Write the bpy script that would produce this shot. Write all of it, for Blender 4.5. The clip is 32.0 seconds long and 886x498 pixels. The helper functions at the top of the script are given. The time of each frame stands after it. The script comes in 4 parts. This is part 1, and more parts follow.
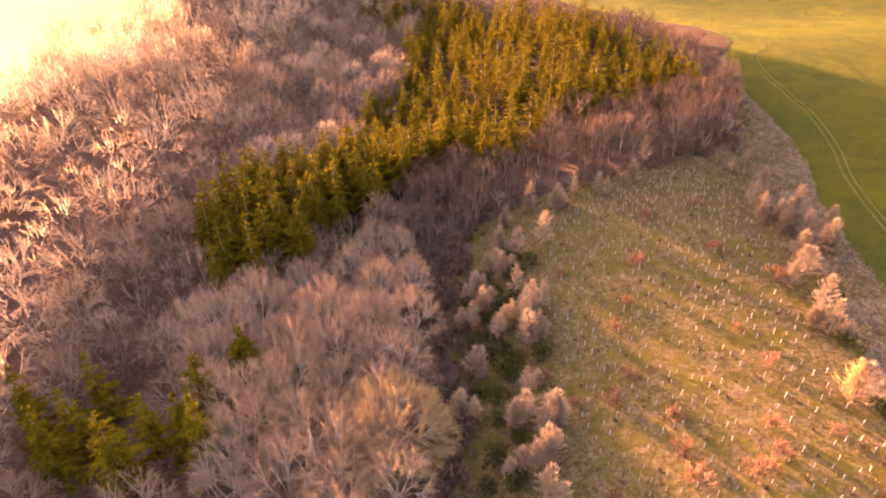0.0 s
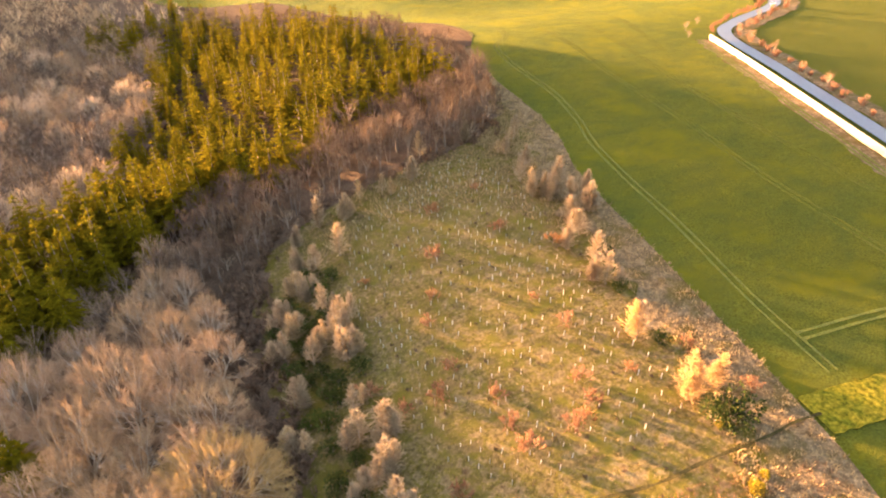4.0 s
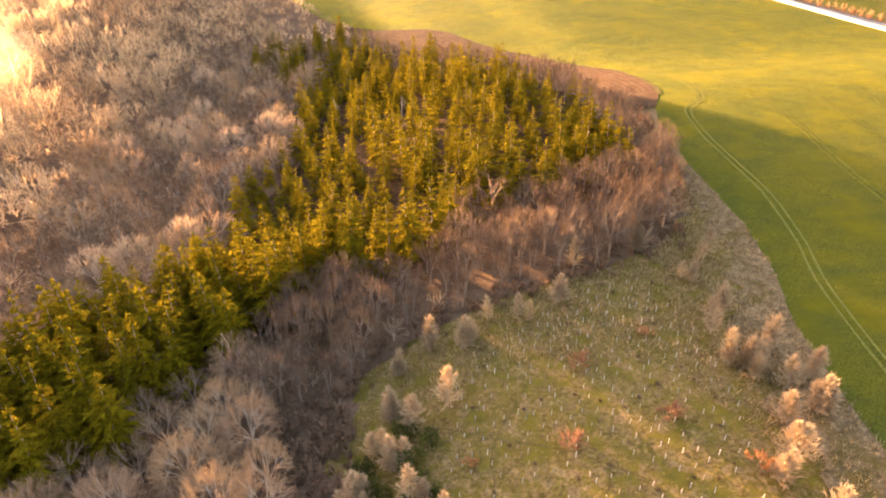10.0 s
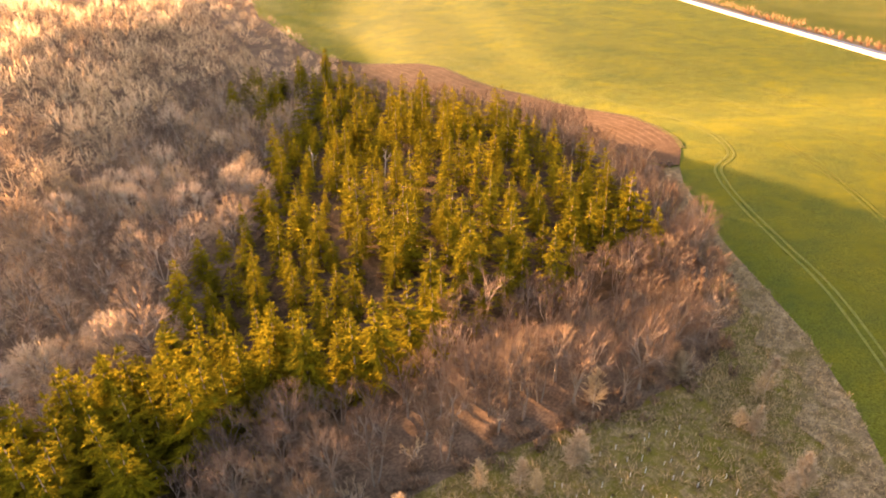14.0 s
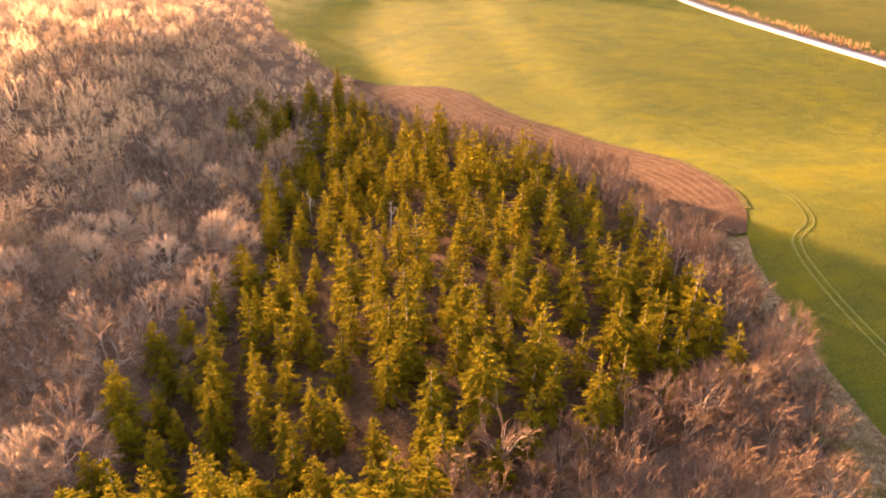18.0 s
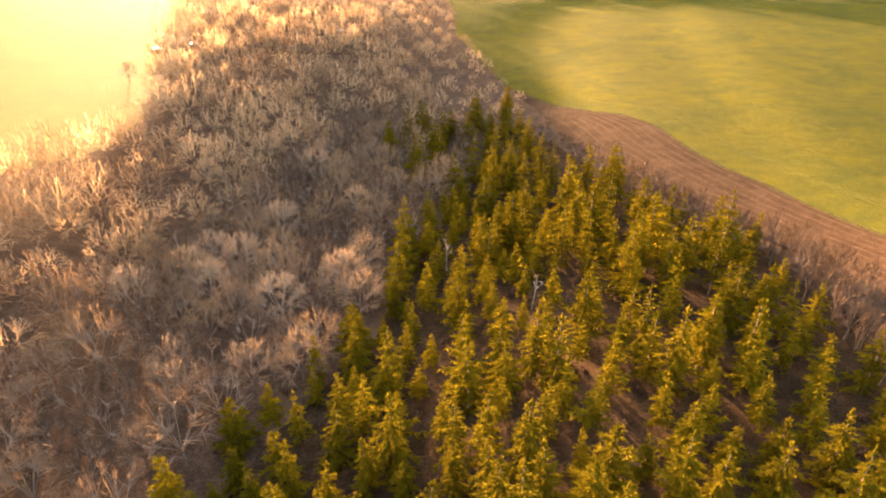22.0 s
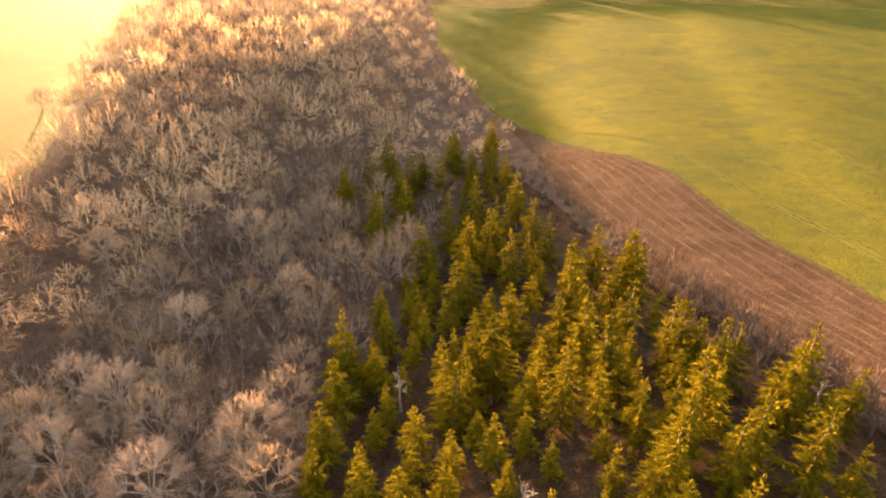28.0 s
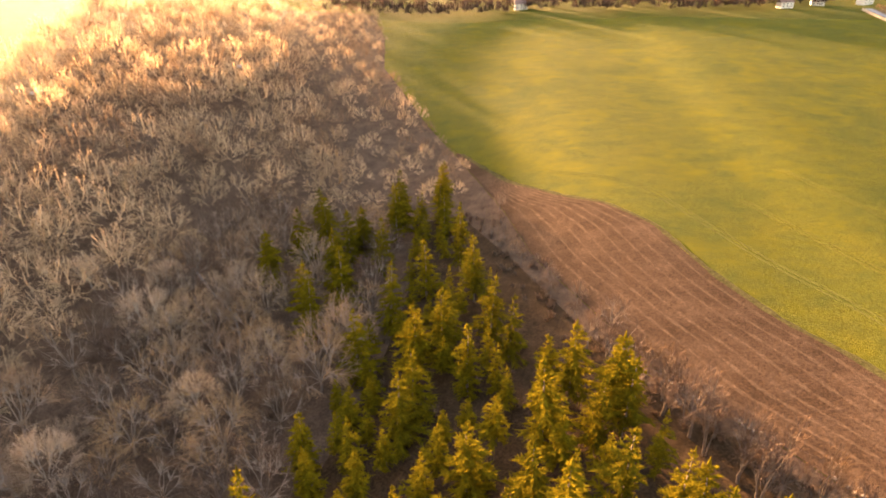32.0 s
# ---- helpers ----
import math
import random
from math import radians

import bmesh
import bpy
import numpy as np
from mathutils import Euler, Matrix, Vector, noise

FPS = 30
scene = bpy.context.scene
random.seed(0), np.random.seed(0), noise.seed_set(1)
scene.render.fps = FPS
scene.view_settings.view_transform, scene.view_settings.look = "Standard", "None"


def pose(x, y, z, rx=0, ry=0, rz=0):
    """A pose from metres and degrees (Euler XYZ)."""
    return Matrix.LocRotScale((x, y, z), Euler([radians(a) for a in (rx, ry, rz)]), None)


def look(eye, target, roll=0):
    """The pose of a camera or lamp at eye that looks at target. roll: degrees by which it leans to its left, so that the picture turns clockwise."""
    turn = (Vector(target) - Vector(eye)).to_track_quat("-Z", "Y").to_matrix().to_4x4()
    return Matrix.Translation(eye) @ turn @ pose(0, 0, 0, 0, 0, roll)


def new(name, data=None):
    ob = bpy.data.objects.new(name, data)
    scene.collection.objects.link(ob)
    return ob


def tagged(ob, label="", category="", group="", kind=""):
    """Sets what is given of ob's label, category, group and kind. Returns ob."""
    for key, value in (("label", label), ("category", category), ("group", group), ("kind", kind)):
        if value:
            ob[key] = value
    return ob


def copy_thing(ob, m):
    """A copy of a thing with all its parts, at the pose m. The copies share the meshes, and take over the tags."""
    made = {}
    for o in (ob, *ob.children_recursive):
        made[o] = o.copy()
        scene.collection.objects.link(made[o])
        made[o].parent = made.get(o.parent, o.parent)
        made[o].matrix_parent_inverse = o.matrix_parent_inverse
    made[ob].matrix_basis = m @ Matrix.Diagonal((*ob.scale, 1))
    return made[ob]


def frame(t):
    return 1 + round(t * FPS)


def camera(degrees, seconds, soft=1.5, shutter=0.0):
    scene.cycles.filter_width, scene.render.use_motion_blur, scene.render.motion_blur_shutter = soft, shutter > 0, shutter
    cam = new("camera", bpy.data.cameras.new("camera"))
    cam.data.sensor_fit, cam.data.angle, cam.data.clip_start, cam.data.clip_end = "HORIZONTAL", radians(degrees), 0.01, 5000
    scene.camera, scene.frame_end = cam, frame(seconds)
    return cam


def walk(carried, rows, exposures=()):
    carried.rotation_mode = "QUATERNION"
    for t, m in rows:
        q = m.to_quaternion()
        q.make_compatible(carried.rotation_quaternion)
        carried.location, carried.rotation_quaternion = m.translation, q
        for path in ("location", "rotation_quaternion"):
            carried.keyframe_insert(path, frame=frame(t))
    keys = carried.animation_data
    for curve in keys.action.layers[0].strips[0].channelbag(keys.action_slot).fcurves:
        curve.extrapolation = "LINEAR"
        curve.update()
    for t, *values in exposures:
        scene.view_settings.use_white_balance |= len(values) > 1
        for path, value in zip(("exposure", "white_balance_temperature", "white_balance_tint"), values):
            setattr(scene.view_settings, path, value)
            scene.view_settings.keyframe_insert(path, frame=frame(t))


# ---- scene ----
# Camera: eye, pitch, roll and heading, level flight at about 78 m.
cam = camera(71.0, 32.0, soft=2.0)
ROWS = [
    (0.0, -0.00, -0.00, 78.00, -33.30, -0.39, -1.32),
    (0.5, -0.15, 0.27, 78.10, -33.30, -0.48, -7.46),
    (1.0, -0.09, 0.37, 78.06, -33.23, -0.30, -11.70),
    (1.5, 0.00, 0.43, 78.04, -33.36, 0.10, -16.81),
    (2.0, 0.20, 0.64, 77.94, -33.33, 0.09, -20.09),
    (2.5, 0.48, 0.96, 77.84, -33.26, 0.05, -23.37),
    (3.0, 0.78, 1.32, 77.73, -33.13, 0.10, -26.67),
    (3.5, 1.01, 1.69, 77.61, -32.86, -0.35, -24.50),
    (5.5, 4.44, 10.15, 77.60, -32.83, 0.24, -19.06),
    (6.0, 5.78, 13.32, 77.46, -32.74, -0.13, -13.42),
    (6.5, 7.45, 16.76, 77.32, -32.67, -0.66, -7.78),
    (7.0, 9.03, 21.09, 77.50, -32.80, -0.79, -4.47),
    (7.5, 10.54, 25.56, 77.68, -32.88, -0.73, -5.10),
    (8.0, 11.98, 30.16, 77.88, -32.93, -0.71, -5.10),
    (8.5, 13.31, 34.85, 78.08, -33.03, -0.67, -5.07),
    (9.0, 14.55, 39.61, 78.29, -33.09, -0.51, -6.76),
    (9.5, 15.70, 44.40, 78.51, -33.12, -0.44, -7.58),
    (10.0, 16.82, 49.24, 78.72, -31.45, -0.37, -7.63),
    (10.5, 17.94, 54.13, 78.84, -29.90, -0.19, -7.60),
    (11.0, 19.06, 59.07, 78.85, -29.92, -0.12, -7.63),
    (11.5, 20.18, 64.06, 78.74, -29.89, -0.11, -7.65),
    (12.0, 21.33, 69.02, 78.57, -29.91, -0.05, -7.67),
    (12.5, 22.47, 73.96, 78.38, -29.86, 0.01, -7.71),
    (13.0, 23.60, 78.84, 78.21, -29.83, -0.03, -7.71),
    (13.5, 24.70, 83.70, 78.07, -29.76, -0.08, -7.72),
    (15.5, 28.86, 103.35, 77.70, -29.45, -0.01, -7.80),
    (16.0, 29.87, 108.32, 77.68, -29.37, 0.10, -7.78),
    (16.5, 30.88, 113.30, 77.71, -29.28, 0.21, -7.92),
    (17.0, 31.86, 118.25, 77.80, -29.31, 0.22, -7.97),
    (17.5, 32.80, 123.14, 77.94, -29.20, 0.28, -7.78),
    (18.0, 33.69, 128.03, 78.10, -29.14, 0.23, -5.27),
    (18.5, 34.49, 132.94, 78.29, -29.16, 0.19, -3.35),
    (19.0, 35.20, 137.95, 78.49, -29.21, 0.13, -1.37),
    (19.5, 35.79, 143.04, 78.66, -29.25, -0.01, 1.31),
    (20.0, 36.27, 148.15, 78.76, -29.25, -0.01, 3.47),
    (20.5, 36.61, 153.20, 78.80, -29.25, -0.01, 5.43),
    (21.0, 36.78, 158.28, 78.74, -29.27, 0.02, 7.38),
    (21.5, 36.76, 163.47, 78.59, -29.26, 0.04, 9.42),
    (22.0, 36.60, 168.79, 78.39, -29.27, 0.13, 11.38),
    (22.5, 36.33, 174.21, 78.19, -29.25, 0.17, 12.69),
    (23.0, 35.99, 179.65, 78.03, -29.28, 0.25, 12.49),
    (23.5, 35.63, 185.02, 77.95, -29.28, 0.35, 12.36),
    (24.0, 35.26, 190.33, 77.95, -29.30, 0.40, 12.21),
    (24.5, 34.90, 195.60, 77.99, -29.33, 0.43, 12.08),
    (25.0, 34.55, 200.83, 78.03, -29.39, 0.44, 11.96),
    (25.5, 34.24, 206.05, 78.03, -29.46, 0.19, 14.16),
    (27.5, 33.30, 227.13, 77.81, -29.56, 0.20, 12.88),
    (28.0, 33.12, 232.46, 77.66, -29.52, 0.23, 10.69),
    (28.5, 32.98, 237.81, 77.45, -29.40, 0.41, 6.56),
    (29.0, 32.82, 243.14, 77.24, -29.26, 0.52, 2.80),
    (29.5, 32.62, 248.41, 77.11, -29.13, 0.59, 0.10),
    (30.0, 32.42, 253.62, 77.06, -29.12, 0.49, 0.63),
    (30.5, 32.21, 258.78, 77.11, -29.10, 0.36, 2.16),
    (31.0, 31.99, 263.91, 77.21, -29.06, 0.16, 3.85),
    (31.5, 31.79, 269.05, 77.36, -28.96, 0.05, 5.63),
    (32.0, 31.59, 274.18, 77.53, -28.83, -0.01, 6.87),
]
EXPOSURES = [(t, float(np.interp(t, (0, 3, 9, 17, 19, 24, 28, 32), (4.58, 4.74, 4.81, 4.63, 4.52, 4.36, 4.36, 4.36))), 6450 if t == 0 else 6150 if t <= 3 else 6400, tint) for t, tint in ((0.0, 66), (0.3, 38), (0.6, 29), (3.0, 28), (9.0, 33), (17.6, 33), (18.2, 54), (18.7, 64), (19.1, 54), (19.6, 36), (20.2, 30), (24.0, 30), (28.0, 30), (32.0, 30))]
walk(cam, [(t, pose(x, y, z, 90 + pitch, 0, yaw) @ pose(0, 0, 0, 0, 0, roll)) for t, x, y, z, pitch, roll, yaw in ROWS], EXPOSURES)

# ---- light: a low evening sun ahead and to the left, in a hazy sky ----
SUN_TURN, SUN_HEIGHT = 33.0, 2.5          # degrees to the left of +y; degrees above the horizon
to_sun = Vector((-math.sin(radians(SUN_TURN)) * math.cos(radians(SUN_HEIGHT)),
                 math.cos(radians(SUN_TURN)) * math.cos(radians(SUN_HEIGHT)), math.sin(radians(SUN_HEIGHT))))
sun = new("sun", bpy.data.lights.new("sun", "SUN"))
sun.data.energy, sun.data.angle, sun.data.color = 5.0, radians(2.4), (1.0, 0.60, 0.24)
sun.matrix_world = look(to_sun * 500, (0, 0, 0))
world = bpy.data.worlds.new("hazy_evening_sky")
scene.world = world
world.use_nodes = True
wn = world.node_tree.nodes
sky = wn.new("ShaderNodeTexSky")
sky.sky_type, sky.sun_disc = "NISHITA", False
sky.sun_elevation, sky.sun_rotation = radians(SUN_HEIGHT), radians(-SUN_TURN)
sky.air_density, sky.dust_density, sky.ozone_density, sky.altitude = 1.0, 3.0, 0.6, 100
wn["Background"].inputs["Strength"].default_value = 0.108
world.node_tree.links.new(sky.outputs["Color"], wn["Background"].inputs["Color"])


# ---- materials ----
def material(name):
    m = bpy.data.materials.new(name)
    m.use_nodes = True
    nt = m.node_tree
    return m, nt, nt.nodes["Principled BSDF"]


def node(nt, kind, **sets):
    n = nt.nodes.new(kind)
    for key, value in sets.items():
        n.inputs[key.replace("_", " ")].default_value = value
    return n


def noise_of(nt, scale, detail=6.0, rough=0.6, coords=None):
    n = node(nt, "ShaderNodeTexNoise", Scale=scale, Detail=detail, Roughness=rough)
    if coords is not None:
        nt.links.new(coords, n.inputs["Vector"])
    return n.outputs["Fac"]


def ramp(nt, fac, stops):
    n = nt.nodes.new("ShaderNodeValToRGB")
    els = n.color_ramp.elements
    while len(els) < len(stops):
        els.new(0.5)
    for e, (pos, col) in zip(els, stops):
        e.position, e.color = pos, (*col, 1)
    nt.links.new(fac, n.inputs["Fac"])
    return n.outputs["Color"]


def blend(nt, fac, a, b, how="MIX"):
    n = nt.nodes.new("ShaderNodeMix")
    n.data_type, n.blend_type = "RGBA", how
    for value, socket in ((fac, n.inputs[0]), (a, n.inputs[6]), (b, n.inputs[7])):
        if isinstance(value, bpy.types.NodeSocket):
            nt.links.new(value, socket)
        elif isinstance(value, tuple):
            socket.default_value = (*value, 1)
        else:
            socket.default_value = value
    return n.outputs[2]


def bump(nt, shader, height, strength=0.4, distance=0.1):
    b = node(nt, "ShaderNodeBump", Strength=strength, Distance=distance)
    nt.links.new(height, b.inputs["Height"])
    nt.links.new(b.outputs["Normal"], shader.inputs["Normal"])


def place_of(nt):
    return nt.nodes.new("ShaderNodeNewGeometry").outputs["Position"]


def stretched(nt, coords, sx, sy, sz, turn=0.0):
    m = nt.nodes.new("ShaderNodeMapping")
    m.inputs["Scale"].default_value = (sx, sy, sz)
    m.inputs["Rotation"].default_value = (0, 0, radians(turn))
    nt.links.new(coords, m.inputs["Vector"])
    return m.outputs["Vector"]


def soil_like(name, stops, coarse, fine, rough=1.0, relief=0.5, depth=0.15, sheen=0.0, second=None, stripes=None, gloss=0.02, mottle=None):
    """Ground cover: patches at a coarse scale, blades or clods at a fine one."""
    m, nt, sh = material(name)
    at = place_of(nt)
    col = ramp(nt, noise_of(nt, coarse, 8, 0.65, at), stops)
    grain = noise_of(nt, fine, 4, 0.7, at)
    col = blend(nt, 0.75, col, ramp(nt, grain, [(0.34, (0.42, 0.42, 0.42)), (0.66, (1.5, 1.5, 1.45))]), "MULTIPLY")
    if second:
        spots, tint = second
        mask = ramp(nt, noise_of(nt, spots, 5, 0.6, at), [(0.5, (0, 0, 0)), (0.62, (1, 1, 1))])
        col = blend(nt, mask, col, tint)
    if mottle:
        spots, tint = mottle
        mask = ramp(nt, noise_of(nt, spots, 6, 0.7, stretched(nt, at, 0.6, 1.0, 1.0, -12)), [(0.40, (0, 0, 0)), (0.66, (0.5, 0.5, 0.5))])
        col = blend(nt, mask, col, tint)
    if stripes:
        turn, spacing, tint = stripes
        w = node(nt, "ShaderNodeTexWave", Scale=1.0 / spacing, Distortion=1.5, Detail=3.0)
        nt.links.new(stretched(nt, at, 1, 1, 1, turn), w.inputs["Vector"])
        mask = ramp(nt, w.outputs["Fac"], [(0.55, (0, 0, 0)), (0.95, (0.6, 0.6, 0.6))])
        col = blend(nt, mask, col, tint)
    nt.links.new(col, sh.inputs["Base Color"])
    sh.inputs["Roughness"].default_value = rough
    sh.inputs["Specular IOR Level"].default_value = gloss
    sh.inputs["Sheen Weight"].default_value = sheen
    sh.inputs["Sheen Roughness"].default_value = 0.5
    sh.inputs["Sheen Tint"].default_value = (1.0, 0.85, 0.5, 1)
    bump(nt, sh, grain, relief, depth)
    return m


def leafy(name, dark, light, through_light, vary=0.25, gloss=0.05):
    """Needles or twigs: two colours, each tree a little different, light passing through thin parts."""
    m, nt, sh = material(name)
    at = place_of(nt)
    col = ramp(nt, noise_of(nt, 0.9, 5, 0.6, at), [(0.3, dark), (0.7, light)])
    info = nt.nodes.new("ShaderNodeObjectInfo")
    geo = nt.nodes.new("ShaderNodeNewGeometry")
    tone = ramp(nt, info.outputs["Random"], [(0.0, (1 - vary,) * 3), (0.5, (1, 1, 1)), (1.0, (1 + vary, 1 + vary * 0.8, 1 - vary * 0.3))])
    col = blend(nt, 1.0, col, tone, "MULTIPLY")
    isle = ramp(nt, geo.outputs["Random Per Island"], [(0.0, (0.75, 0.75, 0.75)), (1.0, (1.25, 1.25, 1.2))])
    col = blend(nt, 1.0, col, isle, "MULTIPLY")
    nt.links.new(col, sh.inputs["Base Color"])
    sh.inputs["Roughness"].default_value = 0.9
    sh.inputs["Specular IOR Level"].default_value = gloss
    if through_light > 0:
        tr = nt.nodes.new("ShaderNodeBsdfTranslucent")
        nt.links.new(col, tr.inputs["Color"])
        mix = node(nt, "ShaderNodeMixShader", Fac=through_light)
        nt.links.new(sh.outputs[0], mix.inputs[1])
        nt.links.new(tr.outputs[0], mix.inputs[2])
        nt.links.new(mix.outputs[0], nt.nodes["Material Output"].inputs["Surface"])
    return m


def plain(name, col, rough=0.8, metal=0.0, grain=3.0, vary=0.2):
    m, nt, sh = material(name)
    at = nt.nodes.new("ShaderNodeTexCoord").outputs["Object"]
    f = noise_of(nt, grain, 6, 0.65, at)
    c = ramp(nt, f, [(0.3, tuple(v * (1 - vary) for v in col)), (0.7, tuple(min(1, v * (1 + vary)) for v in col))])
    nt.links.new(c, sh.inputs["Base Color"])
    sh.inputs["Roughness"].default_value, sh.inputs["Metallic"].default_value = rough, metal
    bump(nt, sh, f, 0.3, 0.02)
    return m


M_GROUND = soil_like("pasture_grass", [(0.3, (0.072, 0.078, 0.008)), (0.5, (0.094, 0.094, 0.010)), (0.7, (0.12, 0.108, 0.012))], 0.02, 2.5, relief=1.0, depth=0.9, gloss=0.045)
M_CROP = soil_like("young_crop", [(0.3, (0.104, 0.122, 0.018)), (0.5, (0.136, 0.143, 0.017)), (0.7, (0.176, 0.164, 0.015))], 0.028, 2.5, relief=1.0, depth=2.2, gloss=0.025,
                   second=(0.04, (0.164, 0.158, 0.010)), mottle=(0.16, (0.066, 0.095, 0.024)))
M_CLEAR = soil_like("rough_grass", [(0.32, (0.062, 0.050, 0.010)), (0.44, (0.155, 0.112, 0.050)), (0.51, (0.094, 0.076, 0.012)), (0.59, (0.18, 0.131, 0.063)), (0.72, (0.108, 0.070, 0.032))], 0.34, 1.5,
                    relief=0.6, depth=0.2, second=(0.22, (0.096, 0.082, 0.013)), mottle=(0.7, (0.058, 0.042, 0.015)))
M_VERGE = soil_like("dead_tussock_grass", [(0.3, (0.08, 0.056, 0.026)), (0.5, (0.160, 0.113, 0.060)), (0.7, (0.245, 0.178, 0.102))], 0.6, 1.6, relief=1.0, depth=0.7,
                    second=(0.13, (0.10, 0.076, 0.024)))
M_MARGIN = soil_like("weedy_field_margin", [(0.3, (0.042, 0.042, 0.013)), (0.7, (0.088, 0.078, 0.028))], 0.5, 1.5, relief=1.0, depth=0.3)
M_FLOOR = soil_like("leaf_litter", [(0.3, (0.064, 0.043, 0.028)), (0.5, (0.098, 0.066, 0.043)), (0.7, (0.138, 0.094, 0.062))], 0.2, 2.0, relief=0.6, depth=0.2)
M_PLOUGH = soil_like("ploughed_earth", [(0.3, (0.044, 0.027, 0.016)), (0.5, (0.061, 0.038, 0.023)), (0.7, (0.084, 0.054, 0.033))], 0.12, 1.8, relief=0.8, depth=0.25)
M_RIDGE = soil_like("crumbled_earth", [(0.3, (0.062, 0.039, 0.024)), (0.7, (0.108, 0.071, 0.044))], 0.3, 1.8, relief=0.8, depth=0.25)
M_NEEDLES = soil_like("fallen_needles", [(0.3, (0.030, 0.020, 0.011)), (0.5, (0.048, 0.031, 0.017)), (0.7, (0.075, 0.048, 0.026))], 0.25, 2.0, relief=0.6, depth=0.2)
M_TRACK = soil_like("worn_wheel_track", [(0.3, (0.092, 0.100, 0.016)), (0.7, (0.124, 0.120, 0.030))], 0.4, 3.0)
M_DEER = soil_like("faintly_trodden_grass", [(0.3, (0.070, 0.055, 0.018)), (0.7, (0.115, 0.088, 0.032))], 0.4, 3.0)
M_PATH = soil_like("trodden_grass_path", [(0.3, (0.032, 0.027, 0.010)), (0.7, (0.065, 0.052, 0.018))], 0.4, 3.0)
M_ROAD = plain("road_asphalt", (0.09, 0.10, 0.125), 0.5, grain=0.8)
M_WALL = plain("pale_stone_wall", (0.40, 0.33, 0.23), 0.9, grain=1.2)
M_STONE = plain("weathered_field_stone", (0.19, 0.165, 0.135), 0.9, grain=3.0, vary=0.35)
M_NEEDLE = leafy("conifer_needles", (0.058, 0.055, 0.004), (0.182, 0.142, 0.006), 0.40, 0.22, 0.0)
M_BARK = plain("conifer_bark", (0.17, 0.12, 0.08), 0.9, grain=4.0)
M_DEAD = plain("bleached_dead_wood", (0.33, 0.27, 0.20), 0.85, grain=4.0)
M_BARE_BARK = plain("grey_brown_bark", (0.22, 0.16, 0.11), 0.85, grain=4.0)
M_STEM = plain("dull_grey_brown_bark", (0.135, 0.100, 0.072), 0.9, grain=4.0)
M_TWIG = leafy("bare_twigs", (0.185, 0.122, 0.074), (0.265, 0.178, 0.11), 0.3, 0.22)
M_TWIG_BROWN = leafy("dark_brown_twigs", (0.066, 0.043, 0.029), (0.108, 0.071, 0.049), 0.12, 0.2)
M_TANGLE = leafy("brown_brushwood", (0.112, 0.074, 0.050), (0.168, 0.112, 0.076), 0.15, 0.2)
M_TWIG_GREY = leafy("grey_lichened_twigs", (0.245, 0.176, 0.115), (0.335, 0.245, 0.163), 0.4, 0.15)
# Silvery twigs, their colour raised further to carry the haze over the far wood.
M_TWIG_PALE = leafy("haze_paled_silvery_twigs", (0.40, 0.296, 0.200), (0.50, 0.375, 0.262), 0.50, 0.12)
M_TWIG_PINK = leafy("pinkish_birch_twigs", (0.255, 0.165, 0.100), (0.34, 0.225, 0.14), 0.3, 0.15)
M_TWIG_YELLOW = leafy("yellowish_twigs", (0.24, 0.165, 0.075), (0.32, 0.22, 0.10), 0.3, 0.1)
M_LARCH = leafy("tan_larch_twigs", (0.29, 0.214, 0.132), (0.37, 0.278, 0.175), 0.25, 0.15)
# Larch twigs with the gold of the low sun put into the colour.
M_LARCH_SUNLIT = leafy("sun_tinted_larch_twigs", (0.40, 0.25, 0.11), (0.50, 0.32, 0.14), 0.45, 0.1)
M_BUSH = leafy("evergreen_leaves", (0.022, 0.034, 0.008), (0.055, 0.068, 0.014), 0.25, 0.3)
M_GORSE = leafy("yellow_gorse", (0.10, 0.085, 0.01), (0.24, 0.17, 0.012), 0.3, 0.2)
M_SCRUB = leafy("russet_scrub", (0.21, 0.105, 0.06), (0.30, 0.165, 0.095), 0.4, 0.25)
M_STRAW = leafy("dead_grass_blades", (0.17, 0.122, 0.058), (0.29, 0.208, 0.108), 0.4, 0.1)
M_BLEACHED = leafy("bleached_grass_blades", (0.22, 0.155, 0.075), (0.36, 0.26, 0.14), 0.35, 0.1)
M_GREENBLADE = leafy("green_grass_blades", (0.085, 0.075, 0.008), (0.14, 0.118, 0.015), 0.35, 0.1)
M_TUBE = plain("white_plastic_sleeve", (0.42, 0.40, 0.36), 0.5, vary=0.05)
M_STAKE = plain("softwood_stake", (0.36, 0.26, 0.16), 0.8)
M_ROOF = plain("brown_roof_tiles", (0.22, 0.13, 0.10), 0.8)
M_RENDER = plain("cream_rendered_wall", (0.70, 0.62, 0.50), 0.85)
M_GLASS = plain("dark_window_glass", (0.03, 0.035, 0.04), 0.1, vary=0.05)
M_CARPAINT = plain("white_car_paint", (0.75, 0.75, 0.74), 0.3, vary=0.03)
M_RUBBER = plain("black_rubber", (0.02, 0.02, 0.02), 0.8)
M_WATER = plain("stream_water", (0.07, 0.062, 0.05), 0.3, vary=0.2)


# ---- terrain: a flat shoulder that falls to a valley on the west and dips to the north ----
def sg(v):
    return 1.0 / (1.0 + np.exp(-np.clip(v, -50, 50)))


def level(x, y):
    shallow = 1 - 0.72 * sg((y - 560) / 40)
    return -1 - 10 * sg((y - 320) / 25) + 3 * sg((x - 128) / 8) - (22 * sg((22 - x) / 18) - 20 * sg((-115 - x) / 20)) * shallow


